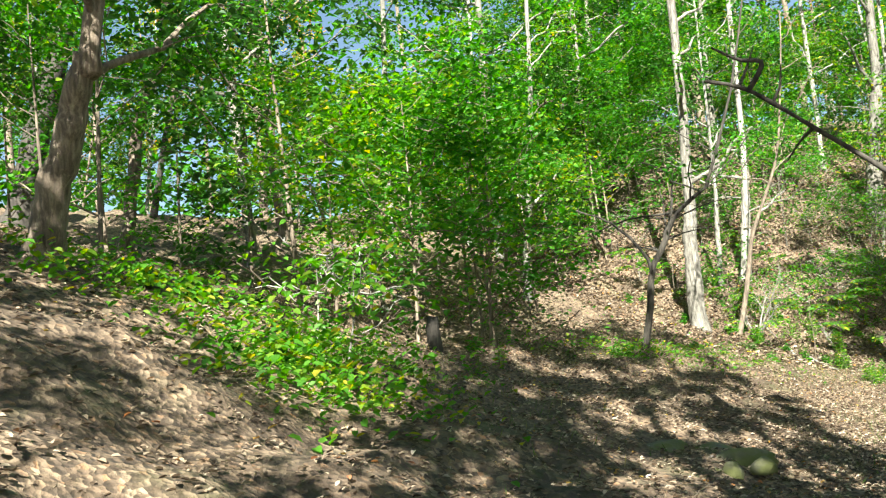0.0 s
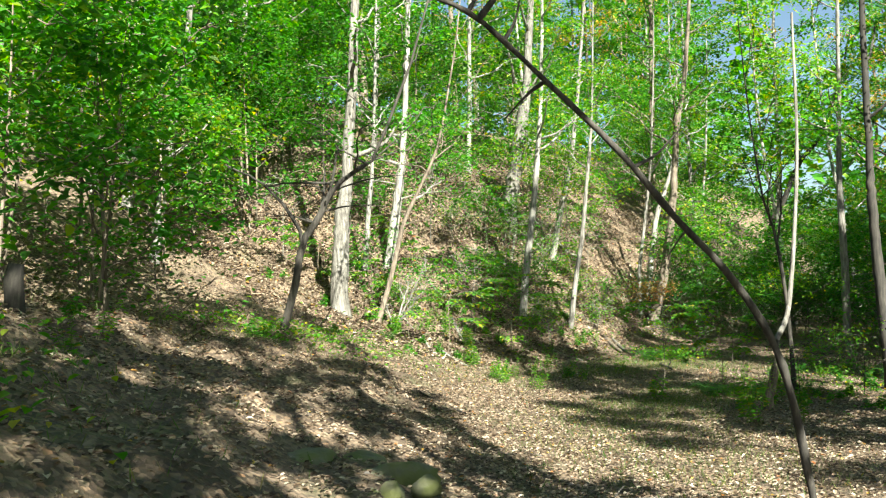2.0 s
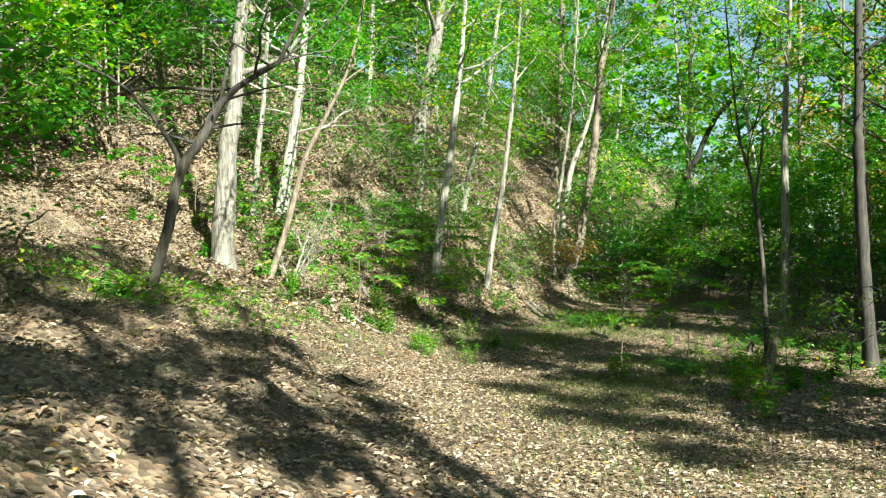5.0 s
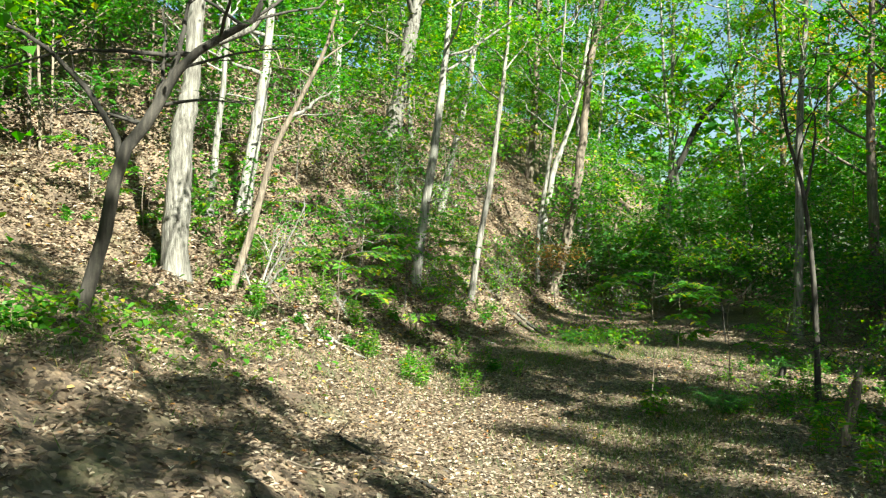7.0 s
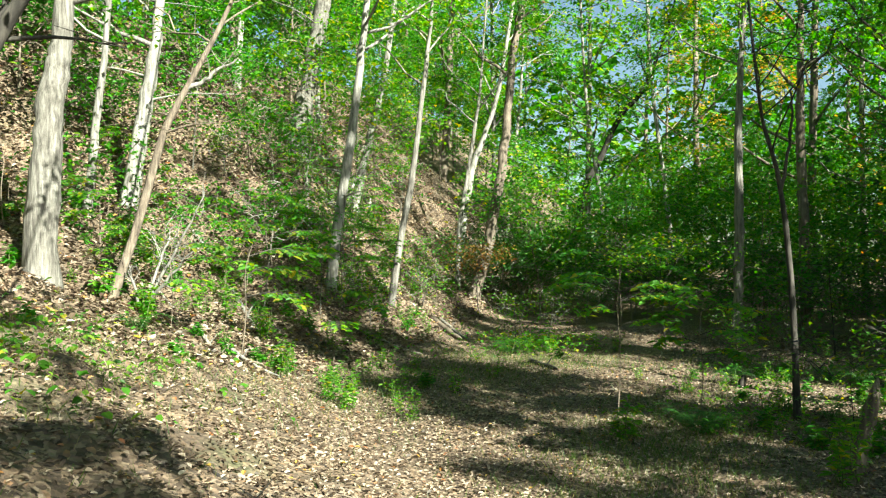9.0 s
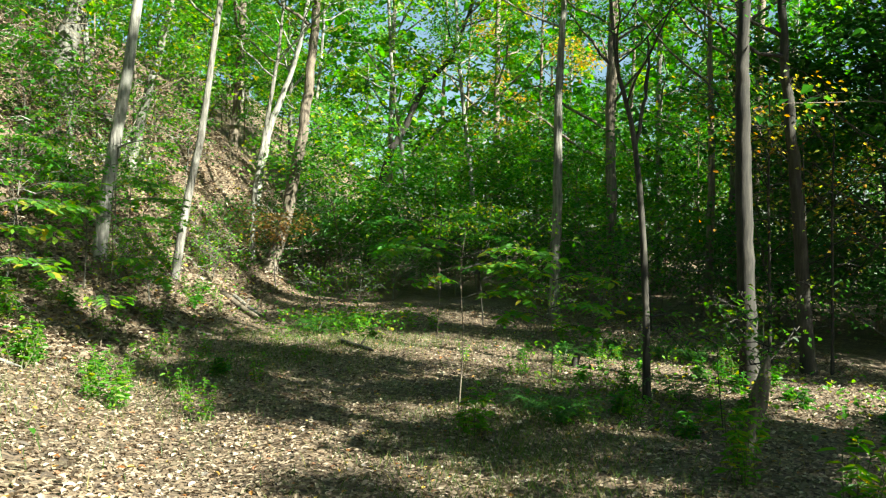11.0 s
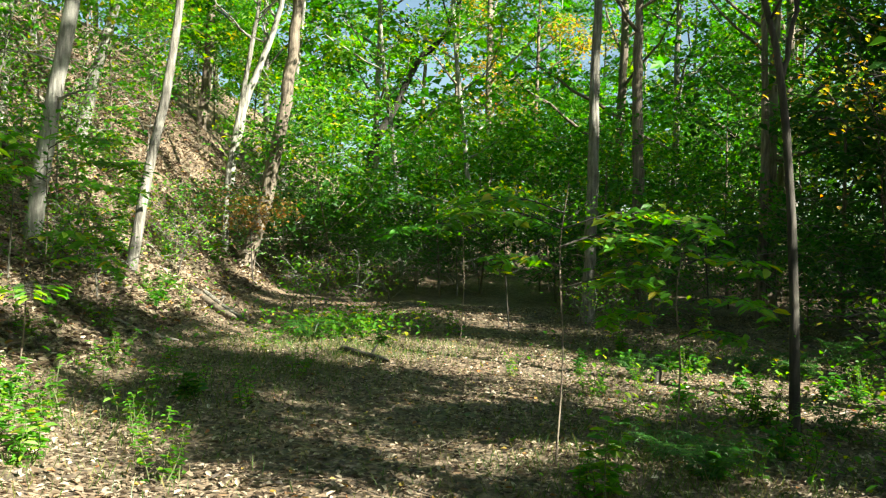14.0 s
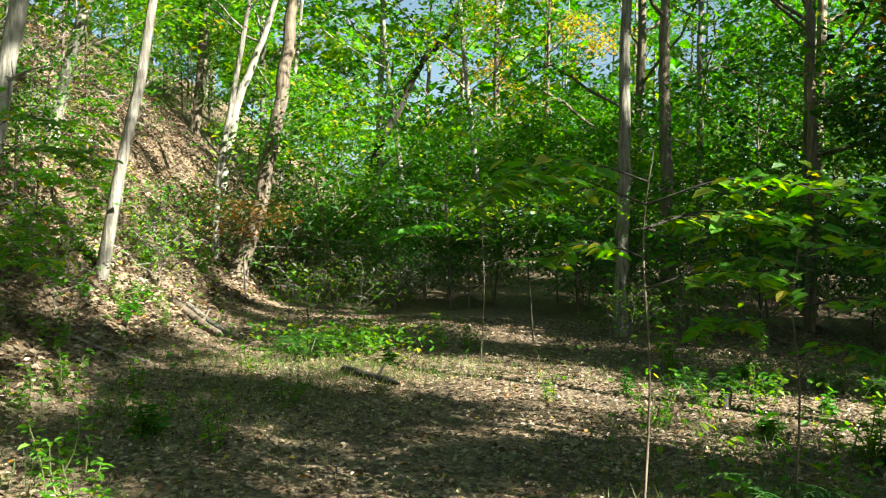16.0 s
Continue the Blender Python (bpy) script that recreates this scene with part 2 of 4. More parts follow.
def step(a, b, v):
    v = np.clip((v - a) / (b - a), 0, 1)
    return v * v * (3 - 2 * v)


def soft_rise(v, k):
    return np.log1p(np.exp(np.clip(v / k, -40, 40))) * k


def height(x, y):
    """The trail falls gently ahead; a bank rises to its west, steeper further on, and a gentler one behind."""
    x, y = np.asarray(x, float), np.asarray(y, float)
    along = np.clip(y, -18, 17)
    z = 0.0473 - 0.0229 * along + 0.00232 * along**2
    s1 = -0.8789 * (x - 6.829) - 0.4770 * (y + 12.7)
    b1 = 0.3591 * soft_rise(s1, 0.45) - 0.2543 * soft_rise(s1 - 5.1, 0.9) + 0.32 * soft_rise(-0.6 * (x - 3) - 0.8 * (y + 13), 0.4)
    b2 = (0.5 + 0.3 * step(6, 15, y)) * soft_rise(-x - 4.0, 0.45) + (0.12 + 0.4 * step(3, 12, y)) * soft_rise(-x - 6.6, 0.6)
    b = np.log(np.exp(2 * np.minimum(b1, 25)) + np.exp(2 * np.minimum(b2, 25)) - 1) / 2
    return z + 17 * (1 - np.exp(-b / 17)) + 0.07 * soft_rise(y - 24, 1.0)


def rough_height(x, y):
    """The land with its small hummocks."""
    x, y = np.asarray(x, float), np.asarray(y, float)
    steep = np.clip((height(x, y) - 0.5) / 1.5, 0, 1)
    wave = np.sin(x * 1.7 + 1.3 * np.sin(y * 0.9)) * np.sin(y * 1.3 + np.sin(x * 1.1)) + 0.5 * np.sin(x * 4.1 + y * 2.3) * np.sin(y * 3.7 - x)
    lumps = np.sin(x * 2.9 - 0.7 * y + 1.2 * np.sin(y * 1.9)) * np.sin(y * 2.6 + 0.6 * x) + 0.6 * np.sin(x * 6.3 + 2.0 * np.sin(y * 3.1)) * np.sin(y * 5.7)
    return height(x, y) + wave * (0.02 + 0.07 * steep) + lumps * 0.11 * np.clip((height(x, y) - 0.4) / 0.6, 0, 1)


def build_ground():
    near = np.linspace(-1, 1, 261)
    s = np.sign(near) * (np.abs(near) * 27 + np.abs(near) ** 9 * 500)
    gx, gy = np.meshgrid(s - 1, s + 3, indexing="ij")
    v = np.stack([gx, gy, rough_height(gx, gy)], -1).reshape(-1, 3)
    n = len(s)
    i, j = np.meshgrid(np.arange(n - 1), np.arange(n - 1), indexing="ij")
    f = np.stack([i * n + j, (i + 1) * n + j, (i + 1) * n + j + 1, i * n + j + 1], -1).reshape(-1, 4)
    tagged(new("ground", mesh_of("ground", v, f, FLOOR)), "forest floor of brown leaf litter and bare soil rising to a bank", "ground", kind="structure")


build_ground()


# ---- trees ----
def tree(pts, r, tall, bark_mat, leaf, label, seed, limbs=9, start=0.5, leaves=2600, size=0.11, reach=2.6, low=(), name="tree", puff=0.55):
    """A forest tree: its trunk runs through pts and on up to its height; limbs and a layered crown above."""
    pts = [Vector(p) for p in pts]
    base = pts[0].copy()
    base.z = float(rough_height(base.x, base.y)) - 0.05
    d = (pts[-1] - pts[-2]).normalized()
    d = (d * 0.6 + Vector((0, 0, 0.6))).normalized()
    left = tall - (pts[-1].z - base.z)
    line = [p - base for p in pts]
    line[0] = Vector((0, 0, 0)) - (line[1].normalized() * 0.45)
    if left > 0.15:
        line += [line[-1] + d * left * 0.5, line[-1] + d * left * 0.5 + (d + Vector((0, 0, 0.5))).normalized() * left * 0.5]
    g, c = Build(seed), Build(seed + 1)
    c.oval = name not in ("forest_tree", "understory_tree")
    rng = g.rng
    n = max(16, int(tall * 2.2))
    run = spline(line, n)
    frac = np.linspace(0, 1, n)
    grown = np.linalg.norm(run - run[0], axis=1)
    rad = r * (1 - 0.8 * frac**1.2) * (1 + 0.45 * np.exp(-np.maximum(grown - 0.35, 0) / 0.22))
    run[2:-1, :2] += rng.normal(0, r * 0.07, (n - 3, 2))
    g.tube(run, rad, 12 if r > 0.08 else 8)
    root = new(name)
    root.location = base
    ends = []
    for k in range(limbs):
        f = start + (1 - start) * (k + rng.random() * 0.7) / limbs
        i = min(int(f * (n - 1)), n - 2)
        o, w = run[i], rng.random() * 2 * np.pi
        ln = reach * (1.15 - 0.6 * f) * (0.7 + 0.6 * rng.random())
        dirn = np.array([np.cos(w), np.sin(w), 0.35 + 0.5 * rng.random()])
        q = spline([o, o + dirn * ln * 0.45, o + dirn * ln * 0.8 + [0, 0, 0.12 * ln], o + dirn * ln + [0, 0, 0.05]], 7)
        q[1:] += rng.normal(0, 0.05 * ln / 2, (6, 3))
        lb = Build(seed + 7 * k) if name == "tree" else g
        lb.tube(q, np.linspace(rad[i] * 0.5, 0.008, 7), 6 if name == "tree" else 4)
        ends += [q[3], q[4], q[5], q[6]]
        for _ in range(3):
            m = q[rng.integers(2, 6)]
            e = m + np.array([*rng.normal(0, 1, 2), 0.25 * rng.random()]) * ln * 0.3
            lb.tube([m, (m + e) / 2 + [0, 0, 0.04], e], [0.012, 0.008, 0.004], 4 if name == "tree" else 3)
            ends.append(e)
        if lb is not g:
            part("limb", lb.mesh("limb", bark_mat), root)
    for f, w, ln in low:                    # bare low twigs
        i = min(int(f * (n - 1)), n - 2)
        o, w = run[i], radians(w)
        dirn = np.array([np.sin(w), np.cos(w), 0.25])
        q = spline([o, o + dirn * ln * 0.5, o + dirn * ln + [0, 0, -0.1 * ln]], 6)
        g.tube(q, np.linspace(min(rad[i] * 0.4, 0.03), 0.005, 6), 5)
        for _ in range(4):
            m = q[rng.integers(1, 6)]
            e = m + np.array([*rng.normal(0, 0.25, 2), 0.2 * rng.random()]) * ln
            g.tube([m, e], [0.008, 0.003], 4)
    part("trunk", g.mesh("trunk", bark_mat), root)
    if leaves and ends:
        per = max(4, leaves // len(ends))
        for e in ends:
            c.spray(e, puff * (1 + 0.6 * c.rng.random()), per, size)
        part("crown", c.mesh("crown", leaf, False), root)
    return tagged(root, label, "tree")


def understory(seed, tall, leaf, label, leaves=1500, size=0.09, spread=1.2, r=0.025, bark_mat=BROWN_BARK, start=0.25, limbs=12, name="understory_tree", puff=0.55):
    """A young tree with flat, layered sprays of leaves nearly from the ground."""
    return tree([(0, 0, 0), (0.05, 0.03, tall * 0.3), (0.1 * (seed % 3 - 1), 0.08, tall * 0.6)], r, tall, bark_mat, leaf, label, seed, limbs, start, leaves, size, spread, name=name, puff=puff)


def put(ob, x, y, turn=0.0, scale=1.0, lean=0.0, sink=0.03):
    c = copy_thing(ob, Matrix.Translation((x, y, float(rough_height(x, y)) - sink)) @ Euler((radians(lean), 0, radians(turn))).to_matrix().to_4x4())
    c.scale = (scale,) * 3
    return c


def settle(ob, x, y, turn=0.0, scale=1.0):
    """Moves the thing that was built first to a place of its own."""
    ob.location = (x, y, float(rough_height(x, y)) - 0.03)
    ob.rotation_euler = (0, 0, radians(turn))
    ob.scale = (scale,) * 3
    return ob

# trees seen singly: the line of the trunk, its radius, its height
tree([(-7.52, 3.22, 1.99), (-7.47, 3.23, 3.47), (-7.34, 3.28, 5.08), (-7.20, 3.34, 6.59)], 0.27, 19.5, GREY_BARK, GREEN_LEAF, "large sunlit grey oak trunk with furrowed bark on the bank", 11, start=0.6)
tree([(-9.37, 6.56, 3.10), (-9.25, 6.60, 4.77), (-9.14, 6.64, 5.97), (-9.03, 6.68, 7.56)], 0.093, 13.8, PALE_BARK, GREEN_LEAF, "slim pale tree beside the large oak on the bank", 13, leaves=1200)
tree([(-9.31, 7.78, 3.36), (-9.10, 7.86, 5.05), (-8.90, 7.94, 6.45), (-8.76, 7.99, 8.00)], 0.182, 18.4, PALE_BARK, GREEN_LEAF, "pale straight tree with smooth bark on the leafy bank", 15, low=[(0.3, 60, 1.6), (0.36, 250, 1.4)])
tree([(-7.01, 4.33, 1.74), (-6.63, 4.45, 2.93), (-6.40, 4.52, 3.83), (-6.25, 4.57, 4.44), (-5.93, 4.68, 5.15), (-5.57, 4.81, 5.90), (-5.21, 4.93, 6.76)], 0.080, 9.2, BROWN_BARK, LIME_LEAF, "thin leaning tree with a pale fork on the bank", 17, 6, 0.65, 500, low=[(0.42, 90, 1.0), (0.45, 300, 0.9)])
tree([(-4.14, -2.32, 1.62), (-3.90, -2.22, 2.55), (-3.72, -2.15, 3.50), (-3.42, -2.02, 3.99), (-3.22, -1.94, 4.39), (-2.95, -1.83, 4.75), (-2.51, -1.64, 5.05), (-2.24, -1.53, 5.34)], 0.084, 8.0, SHADED_DARK_BARK, GREEN_LEAF, "dark crooked leaning tree with forked bare limbs", 19, 7, 0.62, 500, reach=2.0, low=[(0.36, 285, 2.0), (0.36, 300, 1.8), (0.42, 20, 1.2), (0.5, 70, 1.6), (0.5, 270, 1.2)])


def bough(name, label, mat, lines):
    """Limbs of a tree already standing, each along its own line, added to it."""
    root = [o for o in scene.objects if o.get("label") == label][0]
    bpy.context.view_layer.update()
    for k, (r0, r1, pts) in enumerate(lines):
        g = Build(700 + k)
        q = spline(np.array(pts) - np.array(root.location), 14)
        q[1:] += g.rng.normal(0, 0.012, (13, 3))
        g.tube(q, np.linspace(r0, r1, 14), 8, 0.12)
        for i in (6, 8, 10, 12):
            e = q[i] + g.rng.normal(0, 0.22, 3) + [0, 0, 0.15]
            g.tube([q[i], (q[i] + e) / 2 + g.rng.normal(0, 0.03, 3), e], [r1 * 0.6, r1 * 0.4, 0.003], 5)
        part(name, g.mesh(name, mat), root)


bough("limb", "dark crooked leaning tree with forked bare limbs", SHADED_DARK_BARK, (
    (0.045, 0.016, [(-3.72, -2.15, 3.50), (-3.80, -2.19, 3.84), (-4.11, -2.32, 4.37), (-4.47, -2.47, 4.75), (-4.84, -2.63, 5.00), (-5.26, -2.81, 5.19)]),
    (0.038, 0.014, [(-3.22, -1.94, 4.39), (-3.11, -1.90, 4.78), (-3.05, -1.87, 5.17), (-2.96, -1.84, 5.62)]),
    (0.032, 0.012, [(-2.95, -1.83, 4.73), (-3.40, -2.02, 4.74), (-3.82, -2.20, 4.78), (-4.41, -2.45, 4.72), (-5.01, -2.70, 4.53)]),
    (0.03, 0.012, [(-3.42, -2.02, 3.99), (-3.30, -1.98, 4.38), (-3.27, -1.96, 4.77), (-3.29, -1.97, 5.29)])))
bough("limb", "thin leaning tree with a pale fork on the bank", PALE_BARK, (
    (0.05, 0.014, [(-5.92, 4.69, 5.17), (-5.65, 4.78, 5.30), (-5.42, 4.86, 5.51), (-5.14, 4.96, 5.66)]),))
tree([(-9.83, 16.65, 5.61), (-9.50, 16.78, 7.71), (-9.09, 16.95, 10.27), (-8.96, 17.00, 11.25)], 0.333, 21.8, GREY_BARK, GREEN_LEAF, "thick old grey tree high on the bank", 21, start=0.55, low=[(0.3, 120, 2.2), (0.36, 200, 2.0)])
tree([(-6.15, 11.21, 1.61), (-5.94, 11.29, 3.68), (-5.71, 11.38, 5.37), (-5.53, 11.45, 7.36), (-5.41, 11.50, 8.89)], 0.138, 16.1, PALE_BARK, LIME_LEAF, "slim pale tree leaning from the foot of the bank", 23, low=[(0.2, 120, 1.0), (0.25, 250, 0.8)])
tree([(-8.05, 17.3, 3.6), (-7.8, 17.4, 5.4), (-7.2, 17.7, 8.6)], 0.14, 16, GREY_BARK, GREEN_LEAF, "grey tree behind others high on the bank", 25)
tree([(-5.35, 13.31, 1.21), (-5.15, 13.39, 2.81), (-4.87, 13.50, 4.45), (-4.71, 13.56, 6.09), (-4.54, 13.63, 7.73), (-4.45, 13.66, 8.88)], 0.098, 12.6, GREY_BARK, LIME_LEAF, "thin wavy grey tree at the foot of the bank", 27, leaves=1200)
tree([(-4.89, 20.16, 1.08), (-4.44, 20.34, 2.73), (-4.10, 20.48, 4.98), (-3.85, 20.58, 7.24), (-3.69, 20.64, 9.49), (-3.35, 20.77, 11.54)], 0.205, 19.5, BROWN_BARK, GREEN_LEAF, "brown tree leaning over the trail with a lit base", 29)
tree([(-5.44, 20.32, 1.50), (-5.44, 20.32, 3.31), (-5.18, 20.32, 5.10), (-4.88, 20.32, 7.19), (-4.77, 20.32, 8.08)], 0.089, 13.8, GREY_BARK, LIME_LEAF, "thin grey tree close beside the leaning tree", 31, leaves=1000)
tree([(-6.34, 23.54, 3.70), (-5.87, 23.54, 5.58), (-5.41, 23.54, 6.96), (-4.80, 23.54, 9.02)], 0.136, 16.1, PALE_BARK, GREEN_LEAF, "pale leaning tree on the wooded slope", 33)
tree([(-3.30, 31.03, 3.36), (-2.54, 31.03, 5.36), (-1.73, 31.03, 7.15), (-0.91, 31.03, 8.94), (0.14, 31.02, 10.19)], 0.176, 15, SHADED_DARK_BARK, GREEN_LEAF, "dark tree leaning far over the trail", 35)
tree([(3.38, 16.11, 0.28), (3.41, 16.10, 2.72), (3.37, 16.07, 4.98), (3.38, 16.05, 7.24), (3.46, 16.06, 9.05)], 0.135, 18.4, GREY_BARK, LIME_LEAF, "straight grey tree beside the trail, sunlit on one side", 37, start=0.55)
tree([(3.79, 6.46, -0.00), (3.74, 6.46, 1.20), (3.67, 6.46, 2.30), (3.52, 6.45, 3.53), (3.32, 6.45, 4.35), (3.20, 6.44, 4.89)], 0.055, 9.2, SHADED_DARK_BARK, LIME_LEAF, "thin dark forked tree beside the trail", 39, 6, 0.55, 420, 0.06, 1.6)
# shade on this trunk and the one behind is put into the bark colour
tree([(5.69, 7.88, 0.01), (5.52, 7.87, 2.21), (5.41, 7.86, 4.51), (5.40, 7.87, 6.16)], 0.147, 20.7, SHADED_DARK_BARK, GREEN_LEAF, "large brown tree with shade darkened into its bark beside the trail", 41, start=0.6)
bough("limb", "thin dark forked tree beside the trail", SHADED_DARK_BARK, (
    (0.034, 0.014, [(3.52, 6.45, 3.53), (3.61, 6.45, 4.01), (3.67, 6.45, 4.63), (3.66, 6.45, 5.05)]),))
tree([(7.16, 9.40, 0.04), (6.92, 9.39, 2.49), (6.67, 9.38, 4.69), (6.53, 9.38, 6.01)], 0.123, 18.4, SHADED_DARK_BARK, GREEN_LEAF, "brown tree with shade darkened into its bark behind the large one", 43, start=0.55)
tree([(7.71, 17.82, 0.33), (7.72, 17.81, 3.50), (7.65, 17.80, 5.66), (7.54, 17.79, 7.82)], 0.115, 16.1, BROWN_BARK, LIME_LEAF, "thin straight brown tree in the shaded wood", 45, leaves=1400)
tree([(5.76, 21.46, 0.33), (5.60, 21.45, 3.66), (5.48, 21.44, 7.03), (5.47, 21.44, 9.05)], 0.185, 20.7, BROWN_BARK, GREEN_LEAF, "tall brown tree beside the shaded end of the trail", 47)
tree([(-10.61, -0.62, 3.47), (-10.24, -0.52, 5.75), (-9.91, -0.42, 7.77), (-9.59, -0.32, 9.50)], 0.130, 16.1, PALE_BARK, LIME_LEAF, "pale sunlit tree behind bright foliage on the slope", 49, 12, 0.22, 2400, 0.10, 1.9)
tree([(-16.49, 1.45, 7.51), (-16.02, 1.63, 9.65), (-15.61, 1.76, 11.98)], 0.126, 17.2, PALE_BARK, GREEN_LEAF, "pale tree higher on the far slope", 51)
tree([(0.12, -15.09, 3.75), (0.23, -15.03, 4.33), (0.46, -14.82, 5.11), (0.70, -14.61, 6.01), (0.86, -14.48, 6.61)], 0.206, 20.7, BROWN_BARK, DEEP_LEAF, "massive grey leaning tree on the upper bank", 53, start=0.6)
tree([(-14.36, -11.45, 7.84), (-13.85, -10.96, 9.52), (-13.16, -10.31, 11.82)], 0.192, 19.5, BROWN_BARK, DEEP_LEAF, "dark leaning tree behind the massive one", 55)
tree([(-21.05, -9.13, 8.15), (-20.18, -8.48, 11.84), (-19.08, -7.47, 15.59)], 0.123, 12.6, SHADED_DARK_BARK, DEEP_LEAF, "thin dark leaning tree on the upper bank", 57, leaves=900)


def dead_leaner():
    """A bare dark tree that leans across, with crooked broken boughs."""
    g = Build(61)
    root = new("dead_tree")
    root.location = (6.95, -7.10, float(rough_height(6.95, -7.10)) - 0.05)
    o = np.array(root.location)
    main = np.array([(6.95, -7.10, 0.33), (6.88, -7.05, 0.64), (6.78, -7.25, 1.51), (6.67, -7.44, 2.02), (6.44, -7.73, 2.53), (6.11, -8.10, 3.03), (5.81, -8.44, 3.53), (5.44, -8.83, 4.02), (5.04, -9.26, 4.53), (4.81, -9.59, 4.68)]) - o
    run = spline(main, 34)
    g.tube(run, np.linspace(0.038, 0.02, 34) * (1 + 0.1 * g.rng.normal(0, 1, 34)), 9, 0.12)
    for i, d, ln in ((28, (0.35, 0.1, 0.55), 0.5), (26, (-0.5, 0.2, -0.15), 0.9), (30, (0.1, 0.3, 0.5), 0.6), (17, (-0.3, 0.6, 0.1), 1.3), (21, (0.4, 0.4, 0.3), 0.7)):
        a = run[i]
        q = spline([a, a + np.array(d) * ln * 0.5, a + np.array(d) * ln + g.rng.normal(0, 0.1, 3)], 6)
        g.tube(q, np.linspace(0.02, 0.005, 6), 6)
    part("trunk", g.mesh("trunk", SHADED_DARK_BARK), root)
    h = Build(62)
    crank = spline(np.array([(5.04, -9.26, 4.53), (5.17, -9.17, 4.77), (5.01, -9.30, 4.85), (4.84, -9.46, 5.02)]) - o, 12)
    g2 = Build(63)
    g2.tube(crank, np.linspace(0.03, 0.012, 12), 7, 0.12)
    part("bough", g2.mesh("bough", SHADED_DARK_BARK), root)
    side = spline(np.array([(6.61, -6.99, 1.95), (6.65, -6.60, 2.31), (6.72, -6.39, 3.64), (6.70, -6.27, 5.04)]) - o, 20)
    h.tube(side, np.linspace(0.026, 0.012, 20), 8, 0.1)
    part("stem", h.mesh("stem", GREY_BARK), root, "pale side stem with patchy bark")
    return tagged(root, "dead dark tree leaning over the clearing, bare boughs", "tree")


dead_leaner()

tree([(-18.51, -13.81, 7.61), (-17.84, -13.23, 10.04), (-17.10, -12.55, 12.56), (-16.65, -12.17, 14.24)], 0.437, 20.7, SHADED_DARK_BARK, DEEP_LEAF, "dark massive tree behind the leaning one", 59, start=0.6)

# ---- the wood, repeated trees ----
rng = np.random.default_rng(5)


def scatter(kinds, spots, low, high, lean=0.0):
    """Stands copies of the kinds at their spots; the first of each kind is moved to its first spot."""
    for ob, places in zip(kinds, spots):
        for i, (x, y) in enumerate(places):
            x, y = x * S, y * S
            turn, size = rng.uniform(0, 360), rng.uniform(low, high)
            settle(ob, x, y, turn, size) if i == 0 else put(ob, x, y, turn, size, rng.normal(0, lean) if lean else 0)


def sown(n, box, clear=None):
    """n random spots in a box of x and y, kept off where clear() says so."""
    out = []
    while len(out) < n:
        x, y = rng.uniform(*box[:2]), rng.uniform(*box[2:])
        if clear is None or clear(x, y):
            out.append((x, y))
    return out


kinds = [
    understory(101, 3.6, GREEN_LEAF, "young green tree with layered sprays of leaves", 1700, 0.13, 1.5),
    understory(104, 5.2, GREEN_LEAF, "slender understory tree in full green leaf", 2500, 0.13, 1.9, 0.035, start=0.18),
    understory(107, 4.2, LIME_LEAF, "young tree with light yellow-green leaves", 1900, 0.125, 1.6),
    understory(110, 6.5, DEEP_LEAF, "dense deep green understory tree", 3300, 0.16, 2.3, 0.045, start=0.08, limbs=16),
    understory(113, 1.35, GREEN_LEAF, "leafy green sapling on the leaf litter", 520, 0.095, 0.9, 0.014, start=0.15),
]
spots = [[] for _ in kinds]
for k, x, y in ((2, -3.4, -7.8), (2, -4.6, -5.8), (3, -5.8, -7.4), (1, -4.0, -4.6), (1, -5.6, -3.8), (2, -7.0, -5.2), (0, -2.8, -6.8), (0, -3.0, -5.4), (1, -8.0, -7.5), (1, -7.2, -3.0), (2, -9.4, -2.4), (2, -8.0, -0.6),
                (2, -8.4, -1.6), (2, -9.0, -4.5), (4, -1.9, -7.9), (4, -3.2, -4.3), (2, -10.0, 1.8), (1, -10.4, 4.2), (1, -10.5, 7.0), (0, -8.6, 9.7), (2, -6.9, 13.2), (2, -6.0, 14.2), (1, -7.2, 15.9),
                (1, -9.5, 12.0),  (0, -2.1, 17.4), (0, -0.4, 19.5), (0, 1.2, 19.3), (0, 2.8, 20.5), (0, -1.8, 20.5), (0, 0.2, 17.8), (0, 2.8, 17.4),
                (2, 4.0, 22.0), (1, -3.4, 22.0), (0, 5.8, 19.2), (1, 7.5, 20.0), (3, 8.5, 16.0), (3, 9.0, 12.5), (1, 7.6, 14.0), (0, 6.6, 17.2), (3, 10.5, 18.0), (3, 11.0, 10.0), (1, 9.4, 8.6), (4, 4.9, 13.2), (4, 6.2, 12.2),
                (3, 8.2, 10.4), (3, 9.8, 14.2), (4, 3.6, 12.6), (0, 3.4, 14.8), (2, -3.0, 18.6)):
    spots[k].append((x, y))
for x, y in sown(34, (-15, 15, 23, 40)):
    spots[int(rng.choice([0, 1, 2, 2]))].append((x, y))
for x, y in sown(34, (-24, -10.8, -9, 24)):
    spots[int(rng.choice([1, 3, 2, 1]))].append((x, y))
for x, y in sown(24, (-15, 12, 26, 36)):
    spots[int(rng.choice([1, 1, 2]))].append((x, y))
for x, y in sown(16, (-16, -9.5, 9, 24)):
    spots[int(rng.choice([1, 3, 2]))].append((x, y))
for x, y in sown(10, (-15, -10.2, -1, 9)):
    spots[int(rng.choice([1, 3]))].append((x, y))
for x, y in sown(20, (9.5, 22, 7, 26)):
    spots[3].append((x, y))
